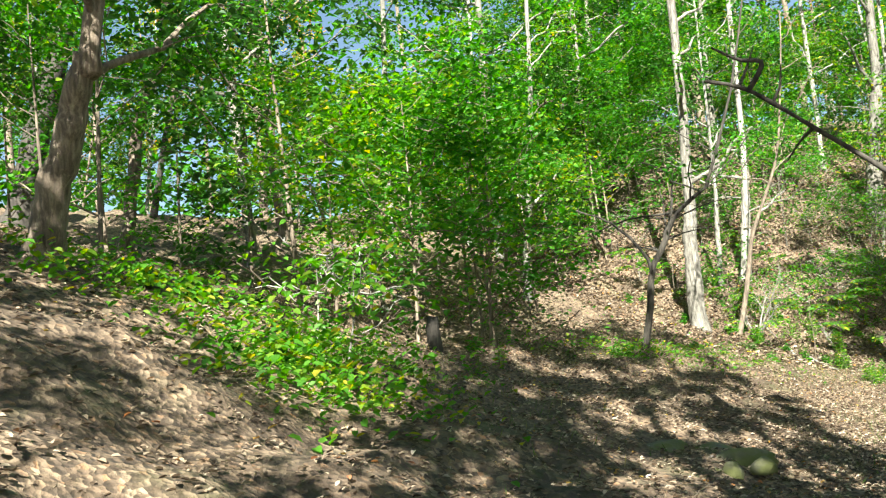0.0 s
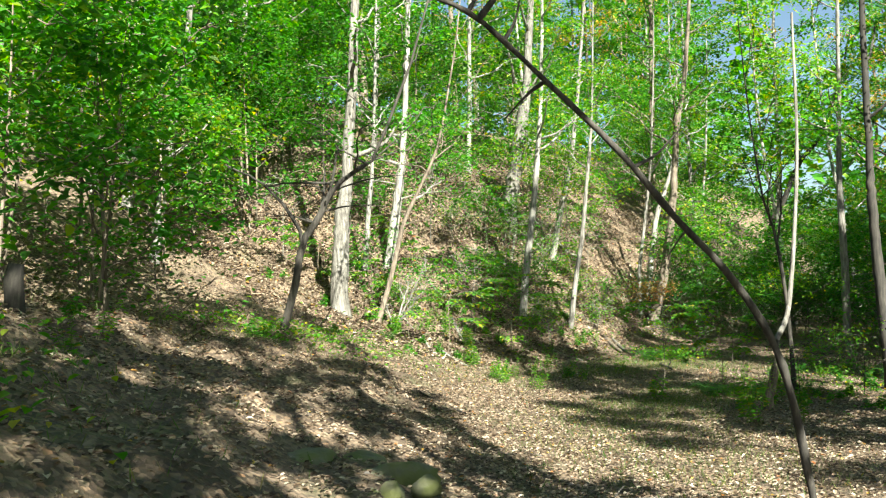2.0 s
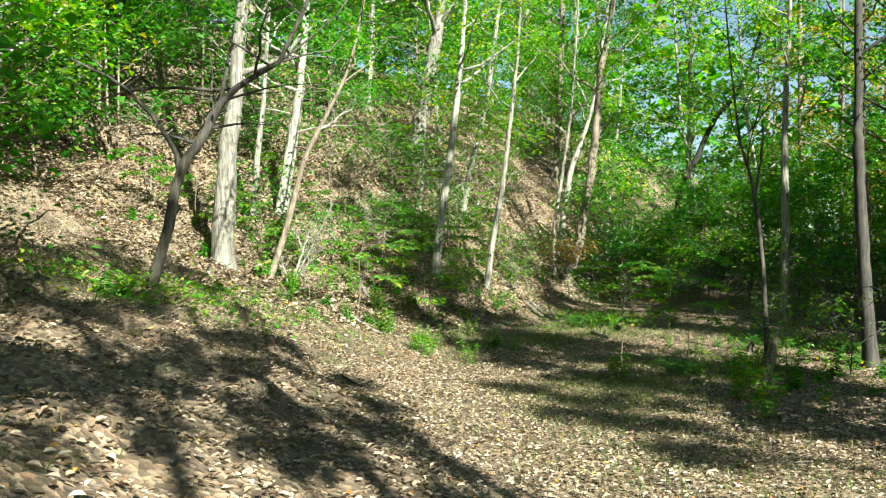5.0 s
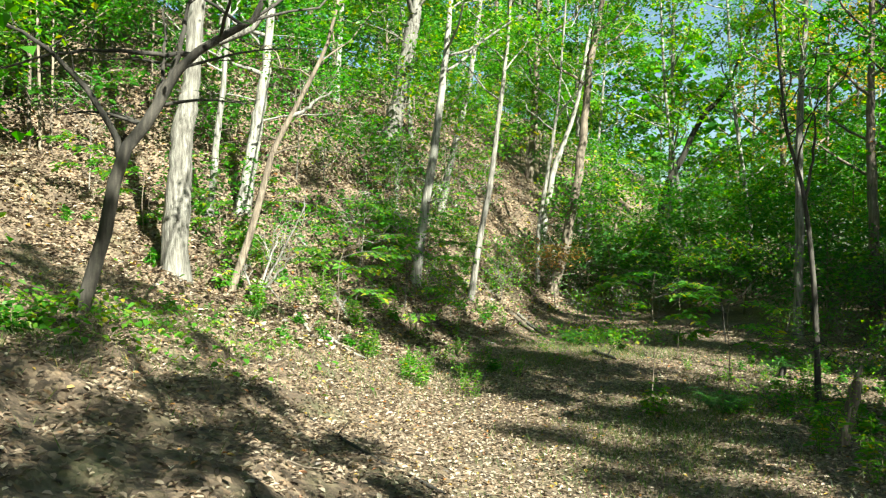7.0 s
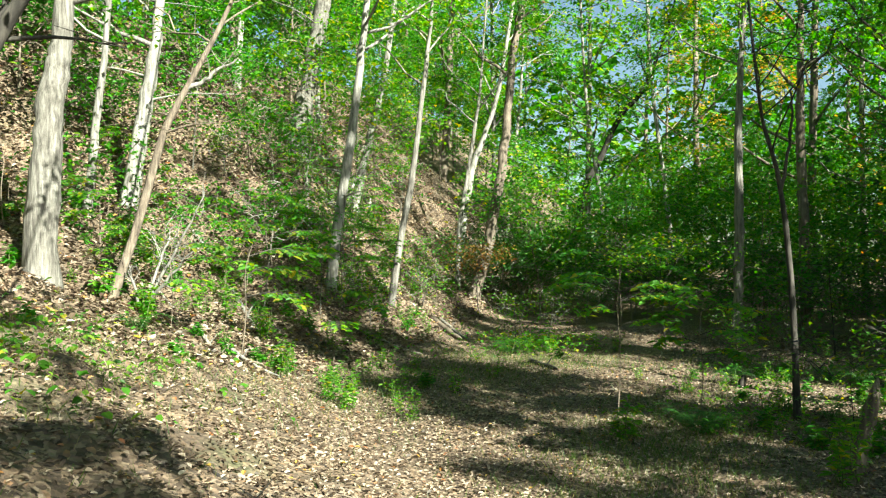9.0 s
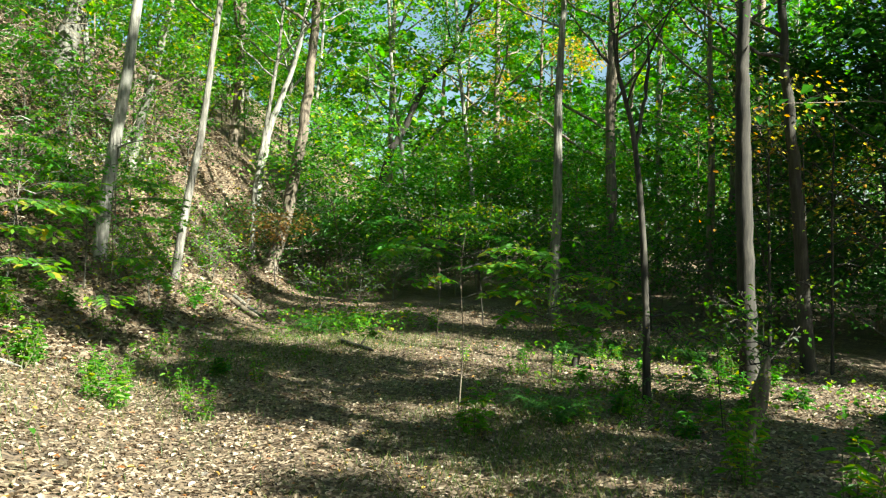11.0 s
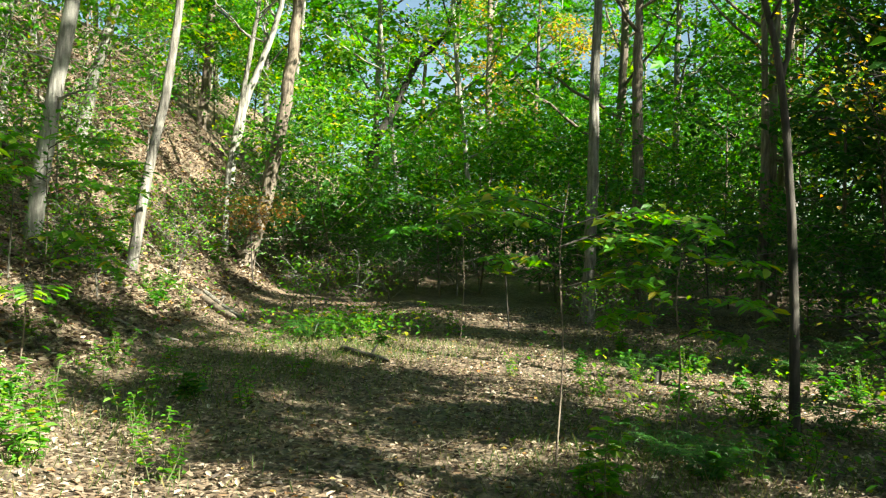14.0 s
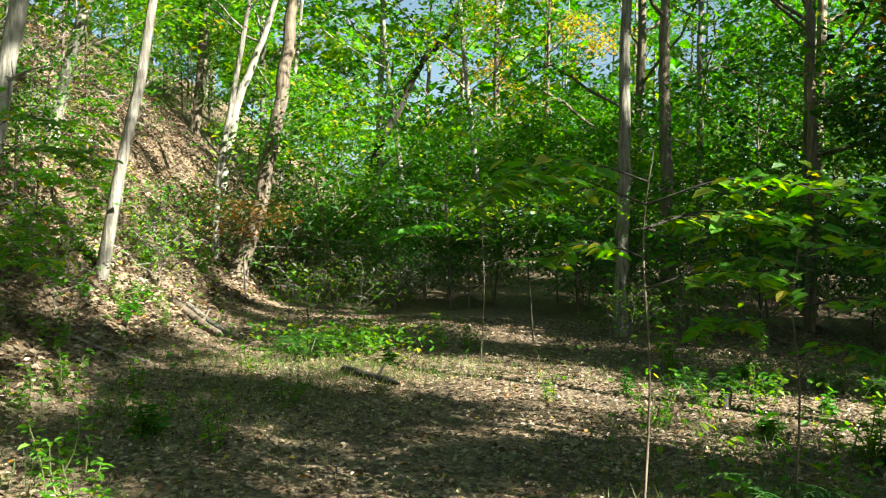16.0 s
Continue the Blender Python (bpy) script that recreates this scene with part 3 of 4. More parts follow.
for x, y in ((-6.0, -10.6), (-7.5, -11.2), (-9.0, -10.0), (-6.6, -13.2), (-9.5, -13.0), (-8.2, -8.8), (-11.0, -11.5)):
    spots[int(rng.choice([1, 3]))].append((x, y))
for x, y in sown(14, (-10, -4.6, 4.5, 15)):
    spots[4].append((x, y))
scatter(kinds, spots, 0.9, 1.4, 4)

talls = [
    tree([(0, 0, 0), (0.1, 0, 3), (0.25, 0.1, 7)], 0.13, 17, GREY_BARK, GREEN_LEAF, "tall straight forest tree in green leaf", 201, 16, 0.28, 3500, 0.19, 3.0, name="forest_tree"),
    tree([(0, 0, 0), (-0.15, 0.1, 3), (-0.2, 0.2, 8)], 0.17, 20, BROWN_BARK, GREEN_LEAF, "tall brown forest tree with a spreading green crown", 204, 16, 0.3, 3700, 0.2, 3.4, name="forest_tree"),
    tree([(0, 0, 0), (0.3, 0.1, 3), (0.9, 0.2, 7)], 0.09, 14, PALE_BARK, LIME_LEAF, "slim pale forest tree with yellowing leaves", 207, 14, 0.28, 2700, 0.17, 2.4, name="forest_tree"),
    tree([(0, 0, 0), (0.05, 0.1, 3), (0.1, 0.2, 7)], 0.11, 16, BROWN_BARK, GOLD_LEAF, "forest tree turning gold in autumn", 210, 14, 0.4, 2400, 0.17, 2.6, name="forest_tree"),
]
places = [[] for _ in talls]
# the last three of the first row are unseen, added to shade the hollow
for k, x, y in ((0, -2.2, 27), (1, 5.5, 25), (2, -0.9, 23.5), (0, 7.0, 23), (1, 9.5, 22), (1, 8.0, 18.5), (0, 10.5, 15), (1, 11.5, 12), (2, 1.2, 25), (3, 0.4, 34), (3, 3.6, 31), (0, -5.6, 26), (2, -4.4, 22.5), (1, -8, 27), (1, 15.6, 8.8), (1, 16.5, 16.0), (1, 14.0, 14.2),
                
                (0, -11, 10), (2, -10.5, 15), (0, -12.5, 5.5), (1, -13, 12), (0, -11.5, 1.0), (2, -12, -2.2), (0, -10.8, -6.5), (1, -14, -4.5), (2, -9.6, 18.5), (3, -13.5, 17), (0, -15, 8.5)):
    places[k].append((x, y))
for x, y in sown(40, (-26, 28, 32, 58)):
    places[int(rng.choice([0, 1, 2, 3, 0, 1]))].append((x, y))
for x, y in sown(26, (-36, -16, -16, 32)):
    places[int(rng.choice([0, 1, 2, 3]))].append((x, y))
scatter(talls, places, 1.0, 1.35)

# unseen trees added on the sunny side as shade; gaps leave sun on trail
narrow = [
    tree([(0, 0, 0), (0.1, 0, 3), (0.15, 0.1, 7)], 0.14, 18, BROWN_BARK, GREEN_LEAF, "tall narrow tree added out of view east of the trail for shade", 221, 18, 0.3, 2900, 0.22, 1.0, name="forest_tree", puff=0.4),
    tree([(0, 0, 0), (-0.1, 0, 3), (-0.1, 0.1, 7)], 0.11, 16, GREY_BARK, GREEN_LEAF, "narrow grey tree added out of view east of the trail for shade", 224, 16, 0.3, 1500, 0.2, 0.6, name="forest_tree", puff=0.3),
]
sa = radians(SUN_AZ)
rows = [[], []]
for k, c, runs in ((0, 2.95, (9, 17)), (0, 4.8, (9, 14)), (0, 5.4, (17.5,)), (0, 1.4, (24.5,)), (0, 5.9, (9,)), (1, -2.2, (14,)), (1, -3.3, (14,)), (1, -3.9, (19,)), (0, -12.4, (10,)), (0, -14.5, (10,)), (0, -4.4, (16.5,)), (0, -5.7, (17.5, 21)), (1, -6.6, (17.5,)), (0, 9.7, (8, 12, 17)),
                   (0, 12.6, (8, 12, 17)), (0, 14.8, (8, 13)), (1, -2.6, (21,)), (1, 3.3, (24,))):
    for s in runs:
        s += rng.uniform(-0.8, 0.8)
        rows[k].append((c * -math.cos(sa) + s * math.sin(sa), c * math.sin(sa) + s * math.cos(sa)))
scatter(narrow, rows, 1.15, 1.35)
# more tall trees out of view, added only to shade bank and floor
for c, s, size in ((4.9, 12, 0.75), (6.7, 9, 0.75), (-12.8, 14, 0.8), (-11.6, 17, 0.9), (-10.2, 20, 0.45), (-8.9, 22, 0.45), (-12.2, 17, 0.6), (-14.4, 20, 1.0), (-14.6, 16, 0.7), (19.5, 10, 1.1), (21.5, 13, 1.1), (24, 11, 1.1), (26.5, 14, 1.1), (29, 12, 1.1), (16, 17, 1.1), (19, 17, 1.1), (22.5, 18, 1.1), (32, 12, 1.1), (35, 14, 1.1)):
    put(talls[int(rng.integers(0, 2))], c * -math.cos(sa) + s * math.sin(sa), c * math.sin(sa) + s * math.cos(sa), rng.uniform(0, 360), size)


def far_woods():
    """The wood in the distance, all round, as one mass of leafage."""
    g = Build(231)
    r = g.rng
    n = 20000
    w, d = r.uniform(radians(-125), radians(75), n), r.uniform(58, 82, n)
    x, y = d * np.sin(w), d * np.cos(w)
    lump = 13 + 4 * np.sin(w * 23) * np.sin(w * 9 + 1) + 3 * np.sin(w * 61)
    at = np.column_stack([x, y, height(x, y) + r.random(n) ** 0.8 * np.maximum(lump, 3) * 1.3])
    g.leaves(at, 1.1, None, 0.4, 0.8)
    tagged(new("far_woods", g.mesh("far_woods", GREEN_LEAF, False)), "distant green woods closing the view", "woods", kind="stuff")


far_woods()

# ---- plants, stones and wood on the floor ----
def ground_at(x, y, sink=0.0):
    return Vector((x, y, float(rough_height(x, y)) - sink))


def dead_shrub():
    root = new("dead_shrub")
    root.location = ground_at(-6.58, 4.52, 0.04)
    for w, lean, ln in ((75, 0.5, 1.75), (92, 0.85, 1.2), (60, 0.3, 1.3), (245, 0.3, 0.7)):
        g = Build(301 + w)
        d = np.array([math.sin(radians(w)) * lean, math.cos(radians(w)) * lean, 1.0])
        d /= np.linalg.norm(d)
        ln *= 1.25
        q = spline([np.zeros(3), d * ln * 0.4 + [0, 0, 0.08], d * ln * 0.75, d * ln + [0.1 * lean, 0, 0.02]], 9)
        q[2:] += g.rng.normal(0, 0.02, (7, 3))
        g.tube(q, np.linspace(0.034, 0.007, 9), 7)
        for _ in range(9):
            a = q[g.rng.integers(3, 9)]
            g.tube(spline([a, a + g.rng.normal(0, 0.12, 3) + [0, 0, 0.12], a + g.rng.normal(0, 0.2, 3) + [0, 0, 0.25]], 4), np.linspace(0.008, 0.003, 4), 5)
        part("branch", g.mesh("branch", PALE_BARK), root)
    tagged(root, "bare pale dead shrub with forked branches on the bank", "shrub")


dead_shrub()


def weed(seed, tall, leaf, label, size=0.12, count=26, stems=3, name="weed", slim=0.5):
    """A leafy herb: a few upright stems with leaves all the way up."""
    root = new(name)
    g, c = Build(seed), Build(seed + 1)
    c.oval = True
    for _ in range(stems):
        o = np.array([*g.rng.normal(0, 0.06, 2), -0.03])
        tip = o + [*g.rng.normal(0, 0.16 * tall, 2), tall * g.rng.uniform(0.7, 1.1)]
        q = spline([o, (o + tip) / 2 + [*g.rng.normal(0, 0.03, 2), 0], tip], 8)
        g.tube(q, np.linspace(0.007, 0.003, 8), 5)
        at = q[c.rng.integers(2, 8, count)] + c.rng.normal(0, 0.015, (count, 3))
        w = c.rng.random(count) * 2 * np.pi
        c.leaves(at, size, np.stack([np.cos(w), np.sin(w), c.rng.uniform(-0.35, 0.4, count)], -1), 0.75, slim)
    part("stem", g.mesh("stem", STEM), root)
    part("foliage", c.mesh("foliage", leaf, False), root)
    return tagged(root, label, "weed")


weeds = [
    weed(311, 0.5, LIME_LEAF, "bright leafy green weed in the litter", 0.085, 30, 4),
    weed(314, 0.28, GREEN_LEAF, "low broad-leaved green herb", 0.085, 18, 5),
    weed(317, 0.62, LIME_LEAF, "tall weed with narrow drooping leaves", 0.1, 22, 3, slim=0.22),
    weed(320, 0.4, LIME_LEAF, "yellow-green weed with small leaves", 0.055, 30, 4),
]
wspots = [
    [(-3.28, 3.74), (-3.2, 3.86), (-3.36, 3.8), (-5.1, 3.4), (-4.9, 3.2), (-5.5, 3.1), (-2.3, 3.1), (-2.15, 3.3), (-2.05, 3.0), (1.04, 3.12), (1.12, 3.2), (-1.2, 9.9), (-0.9, 10.4)],
    [(-4.4, 0.6), (-4.0, 1.0), (-4.6, 1.6), (-3.6, -0.4), (-2.9, 4.6), (-2.0, 5.8), (2.6, 4.4), (-1.7, 10.2), (-0.6, 9.6), (2.9, 8.4), (3.3, 9.2), (3.9, 8.7), (-2.6, -3.2), (-3.2, -2.4), (-1.6, -6.6)],
    [(3.02, 1.7), (3.14, 1.84), (2.95, 1.9), (3.4, 0.6), (3.5, 0.75), (3.3, 0.8), (-1.0, 11.0), (-0.7, 11.3), (0.0, 10.6), (2.5, 9.4), (4.2, 11.2), (4.0, 1.2)],
    [(0.4, 10.9), (2.3, 7.2), (1.0, 7.6), (-1.9, 8.6), (-3.0, 6.8), (2.9, 5.6), (-0.2, -7.2), (0.5, -7.9)],
]
wspots[1] += sown(60, (-8.5, -3.6, 2, 14)) + sown(26, (1.6, 5.5, 2.6, 9))
wspots[3] += sown(16, (1.5, 5, 3, 9.5)) + sown(14, (-3.2, -1.2, 2.5, 8))
wspots[0] += sown(12, (-7, -3.6, 5, 14))
wspots[1] += sown(18, (-2.5, 1.8, -11.5, -8.2), lambda x, y: y < -0.55 * x - 8.4 and y > -11.3)
wspots[3] += sown(26, (-6, -3.3, 3, 13))
scatter(weeds, wspots, 0.75, 1.3, 5)


def fern(seed):
    root = new("fern")
    for k in range(11):
        g = c = Build(seed + k)
        w = k * 2 * math.pi / 11 + g.rng.uniform(-0.2, 0.2)
        d = np.array([math.cos(w), math.sin(w), 0])
        ln = g.rng.uniform(0.45, 0.7)
        q = spline([[0, 0, -0.02], d * ln * 0.35 + [0, 0, ln * 0.5], d * ln * 0.75 + [0, 0, ln * 0.55], d * ln * 1.1 + [0, 0, ln * 0.3]], 14)
        g.tube(q, np.linspace(0.005, 0.002, 14), 4)
        side = np.cross(d, [0, 0, 1])
        for sgn in (-1, 1):
            f = np.repeat(np.arange(2, 14), 2)
            at = q[f] + c.rng.normal(0, 0.006, (len(f), 3))
            taper = np.clip(1.2 - f / 13.0, 0.25, 1)
            v = sgn * side * 1.0 + d * 0.35 + [0, 0, -0.1]
            for a, s in zip(at, taper):
                c.leaves([a], 0.15 * s, np.array([v]), 0.95, 0.22, 0.03)
        part("frond", c.mesh("frond", DEEP_LEAF, False), root)
    return tagged(root, "green fern with arching fronds in the leaf litter", "fern", group="ferns beside the trail")


scatter([fern(331)], [[(1.87, 3.7), (2.05, 4.1), (1.7, 4.2), (3.9, 8.5), (4.3, 8.0), (4.6, 8.9), (5.0, 8.2), (2.4, 7.9), (5.4, 9.4), (-4.3, 2.2), (-1.5, 9.6), (3.4, 5.2)]], 0.75, 1.15, 4)

# saplings and shrubs that stand out singly
def beech(x, y, tall, tiers, seed, leaf=LIME_LEAF, leaf_size=0.12):
    """A thin young beech whose few long boughs carry leaves in flat rows on both sides. tiers: height, compass bearing, length."""
    root = new("sapling")
    root.location = ground_at(x, y, 0.03)
    g = Build(seed)
    stem = spline([(0, 0, 0), (0.03, 0.02, tall * 0.4), (-0.02, 0.05, tall * 0.75), (0.03, 0.02, tall)], 14)
    g.tube(stem, np.linspace(0.01, 0.004, 14), 7, 0.1)
    part("trunk", g.mesh("trunk", BROWN_BARK), root)
    for k, (h, bearing, ln) in enumerate(tiers):
        t, c, fine = Build(seed + 10 + k), Build(seed + 40 + k), Build(seed + 70 + k)
        c.oval = True
        o = stem[int(h / tall * 13)]
        d = np.array([math.sin(radians(bearing)), math.cos(radians(bearing)), 0.0])
        side = np.array([d[1], -d[0], 0.0])
        q = spline([o, o + d * ln * 0.4 + [0, 0, 0.13 * ln], o + d * ln * 0.75 + [0, 0, 0.1 * ln], o + d * ln - [0, 0, 0.04 * ln]], 16)
        t.tube(q, np.linspace(0.007, 0.002, 16), 5)
        for i in range(3, 16):
            for sgn in (-1, 1):
                w = ln * 0.42 * math.sin(math.pi * (i + 1) / 18) * t.rng.uniform(0.6, 1.1)
                e = q[i] + side * sgn * w + d * w * 0.7 + [0, 0, t.rng.normal(-0.02, 0.03)]
                fine.tube([q[i], e], [0.003, 0.0015], 4)
                f = np.linspace(0.2, 1, max(2, int(w / 0.075)))[:, None]
                at = q[i] + (e - q[i]) * f
                way = np.where(np.arange(len(at))[:, None] % 2 == 0, 1, -1) * d * 0.8 + side * sgn * 0.6 + c.rng.normal(0, 0.2, (len(at), 3)) * [1, 1, 0.5]
                c.leaves(at, leaf_size, way - [0, 0, 0.3], 0.6, 0.55, 0.08)
        part("branch", t.mesh("branch", SHADED_DARK_BARK), root)
        tagged(part("twig_spray", fine.mesh("twig_spray", SHADED_DARK_BARK), root), kind="stuff")
        part("foliage", c.mesh("foliage", leaf, False), root)
    return tagged(root, "young beech sapling with layered horizontal leaves beside the trail", "sapling")


beech(1.19, 4.92, 2.35, ((2.15, 285, 0.8), (1.9, 265, 0.95), (1.8, 80, 0.9), (1.95, 110, 1.1), (1.65, 60, 0.7), (1.5, 300, 0.55), (1.35, 95, 0.8)), 801)
beech(2.35, 5.6, 1.9, ((1.6, 250, 0.7), (1.7, 80, 0.7), (1.25, 120, 0.75), (1.1, 280, 0.6), (0.9, 70, 0.6)), 821)
beech(0.6, 12.6, 2.6, ((2.2, 270, 1.5), (1.9, 90, 1.5), (1.6, 250, 1.3), (2.4, 120, 1.1), (1.3, 80, 1.2)), 841, GREEN_LEAF, 0.14)
beech(-5.2, 9.6, 2.4, ((2.1, 120, 1.1), (1.8, 60, 1.2), (1.4, 100, 1.2), (1.6, 200, 0.9)), 861)
beech(-6.6, 8.0, 2.2, ((1.9, 100, 1.2), (1.6, 50, 1.0), (1.2, 140, 1.0)), 881)
bank_beech = beech(-4.2, 7.0, 1.5, ((1.3, 110, 0.9), (1.0, 70, 0.9), (0.8, 150, 0.7)), 891)
for x, y in sown(26, (-10.5, -4.6, 3.5, 17)):
    put(bank_beech, x, y, rng.uniform(0, 360), rng.uniform(0.6, 1.25), 6)
yellow = understory(371, 4.6, GOLD_LEAF, "slender tree with sparse yellow autumn leaves in shade", 520, 0.075, 1.5, 0.03, SHADED_DARK_BARK, 0.3, 13, "sapling", 0.5)
scatter([yellow], [[(5.5, 8.4), (6.0, 7.4), (6.6, 9.6)]], 0.95, 1.2, 3)
settle(understory(377, 1.3, LIME_LEAF, "low shrub with sparse yellow-green leaves beside the dark tree", 330, 0.085, 1.0, 0.014, SHADED_DARK_BARK, 0.3, 10, "shrub", 0.3), 5.3, 6.2, 40)
settle(understory(344, 1.25, LIME_LEAF, "thin sapling with sparse yellow leaves", 260, 0.06, 0.9, 0.008, SHADED_DARK_BARK, 0.5, 7, "sapling", 0.35), 4.3, 4.6, 70)
settle(understory(368, 2.4, LIME_LEAF, "young beech with wide flat tiers of light green leaves", 900, 0.10, 1.7, 0.016, SHADED_DARK_BARK, 0.4, 10, "sapling", 0.45), 1.6, 14.6, 140)
spray_sapling = understory(365, 2.7, GREEN_LEAF, "thin sapling with low flat green sprays on the bank", 300, 0.09, 0.9, 0.015, GREY_BARK, 0.4, 9, "sapling", 0.35)
scatter([spray_sapling], [[(-4.5, 7.6), (-5.3, 10.5), (-5.9, 12.3), (-6.7, 13.6), (-5.4, 14.2), (-9.0, 6.4), (-8.8, 3.6)] + sown(5, (-8.5, -4.8, 5.5, 13))], 0.8, 1.15, 6)
settle(understory(347, 2.7, LIME_LEAF, "slender shrub with sparse yellow-green leaves in shade", 360, 0.10, 1.2, 0.02, SHADED_DARK_BARK, 0.3, 10, "shrub"), 5.54, 14.6, 120)
settle(understory(350, 1.9, RUST_LEAF, "young tree with rusty orange autumn leaves", 800, 0.10, 1.1, 0.018, SHADED_DARK_BARK, 0.55, 8, "sapling"), -4.35, 18.9, 200)
settle(understory(353, 1.1, LIME_LEAF, "sapling with pale sunlit leaves above the ground cover", 130, 0.13, 0.7, 0.016, PALE_BARK, 0.35, 6, "sapling"), 1.9, -12.4, 10)
settle(understory(356, 1.2, LIME_LEAF, "thin sapling with few bright leaves above the ground cover", 150, 0.11, 0.8, 0.014, PALE_BARK, 0.3, 7, "sapling"), 0.6, -12.2, 80)
olive = [understory(359, 1.0, LIME_LEAF, "twiggy olive-green shrub at the foot of the bank", 380, 0.06, 0.6, 0.014, GREY_BARK, 0.25, 11, "shrub", 0.3)]
scatter(olive, [[(-1.8, 11.6), (-2.3, 12.7), (-1.3, 12.8), (2.4, 11.2), (3.6, 11.9)] + sown(14, (-8, -3.9, 5, 13.5))], 0.8, 1.2, 4)
grey = [understory(362, 1.7, DEEP_LEAF, "grey-green bush on the shaded slope", 1300, 0.09, 1.6, 0.02, GREY_BARK, 0.15, 13, "bush")]
grey_spots = [(-3.2, 17.0), (-2.4, 18.2), (-3.9, 18.8), (3.2, 15.4), (4.2, 14.6), (5.4, 15.2), (6.4, 14.0), (7.4, 12.2), (8.4, 13.2), (6.8, 10.8), (8.0, 9.4), (-0.9, 16.6), (3.0, 17.4), (0.6, 18.6), (9.2, 10.6), (9.0, 7.4), (7.8, 7.6)]
scatter(grey, [grey_spots + sown(60, (-4, 18, 18.5, 27)) + sown(12, (8.5, 18, 8, 18))], 0.8, 1.3, 4)


def stone(seed, sx, sy, sz, flat=0.35):
    bm = bmesh.new()
    bmesh.ops.create_icosphere(bm, subdivisions=3, radius=1)
    off = Vector((seed * 3.1, seed * 1.7, 0))
    for v in bm.verts:
        k = 1 + 0.22 * noise.noise(v.co * 1.1 + off) + 0.08 * noise.noise(v.co * 3.2 + off)
        v.co = Vector((v.co.x * sx * k, v.co.y * sy * k, max(v.co.z, -flat) * sz * k))
    for f in bm.faces:
        f.smooth = True
    me = bpy.data.meshes.new("stone")
    bm.to_mesh(me)
    bm.free()
    me.materials.append(ROCK)
    return me


def boulder():
    """A mossy boulder split into rounded slabs."""
    root = new("mossy_boulder")
    root.location = ground_at(3.7, -8.85, 0.13)
    root.scale = (1.0, 0.9, 0.85)
    for seed, sx, sy, sz, x, y, rz in ((1, 0.50, 0.2, 0.17, -0.25, -0.15, 52), (2, 0.42, 0.13, 0.21, 0.05, 0.18, 62), (3, 0.12, 0.1, 0.17, 0.32, -0.32, 20), (4, 0.18, 0.15, 0.12, 0.12, -0.48, 40), (5, 0.16, 0.09, 0.15, 0.42, 0.1, 75)):
        p = part("stone", stone(seed, sx, sy, sz), root)
        p.location, p.rotation_euler = (x, y, 0.04), (0, 0, radians(rz))
    tagged(root, "split mossy grey boulder half sunk in the trail", "boulder")


boulder()
for seed, x, y, s in ((11, 3.0, -9.2, 0.42), (12, 2.9, -8.2, 0.36), (13, -0.5, 9.5, 0.16), (14, 0.6, 7.0, 0.14)):
    ob = tagged(new("rock", stone(seed, s, s * 0.7, s * 0.3)), "low mossy rock half buried in leaf litter", "rock")
    ob.location, ob.rotation_euler = ground_at(x, y, s * 0.16), (0, 0, seed)


def log(a, b, r, label, seed, mat=GREY_BARK):
    """A fallen trunk lying along the ground from a to b, with a broken stub."""
    g = Build(seed)
    f = np.linspace(0, 1, 12)[:, None]
    xy = S * (np.array(a)[None] * (1 - f) + np.array(b)[None] * f)
    z = rough_height(xy[:, 0], xy[:, 1])
    z = np.convolve(np.pad(z, 2, "edge"), np.ones(5) / 5, "valid") + r * 0.75
    pts = np.column_stack([xy, z])
    g.tube(pts - pts[0], np.r_[0.01, np.linspace(r, r * 0.7, 10), 0.01], 10, 0.1)
    m = pts[7] - pts[0]
    g.tube([m, m + [0.1, 0.05, r + 0.12]], [r * 0.4, r * 0.2], 6)
    ob = tagged(new("fallen_log", g.mesh("fallen_log", mat)), label, "log")
    ob.location = pts[0]


log((-3.8, 11.8), (-2.75, 10.75), 0.085, "weathered fallen log on the foot of the bank", 371, BROWN_BARK)
log((-3.65, 12.1), (-2.6, 10.9), 0.05, "thin grey fallen branch beside the log", 373)
log((-1.06, 9.1), (-0.38, 8.15), 0.06, "short dark rotten log beside the trail", 375, SHADED_DARK_BARK)
log((-7.38, 15.4), (-6.35, 15.6), 0.09, "pale bare log lying down the bank", 377, PALE_BARK)
log((-7.6, 13.4), (-6.2, 10.6), 0.06, "long pale fallen branch on the bank", 379, PALE_BARK)
log((-5.6, 6.4), (-4.4, 5.2), 0.06, "grey fallen bough half buried on the bank", 381)
log((4.3, -5.0), (3.7, -5.5), 0.018, "bare fallen stick on the litter", 383)
log((0.6, -2.4), (-1.2, -1.6), 0.02, "long thin stick lying across the trail", 385, SHADED_DARK_BARK)
log((6.1, -6.4), (4.6, -6.0), 0.07, "dark rotting log in the clearing", 387, SHADED_DARK_BARK)

for k in range(16):
    x, y, w, ln = rng.uniform(-7.5, -3.6), rng.uniform(3, 15), rng.uniform(-0.6, 0.6), rng.uniform(0.7, 1.9)
    log((x, y), (x + ln * math.cos(w), y + ln * math.sin(w)), rng.uniform(0.015, 0.04), "dry grey stick lying down the bank", 600 + k, (GREY_BARK, PALE_BARK, BROWN_BARK)[k % 3])


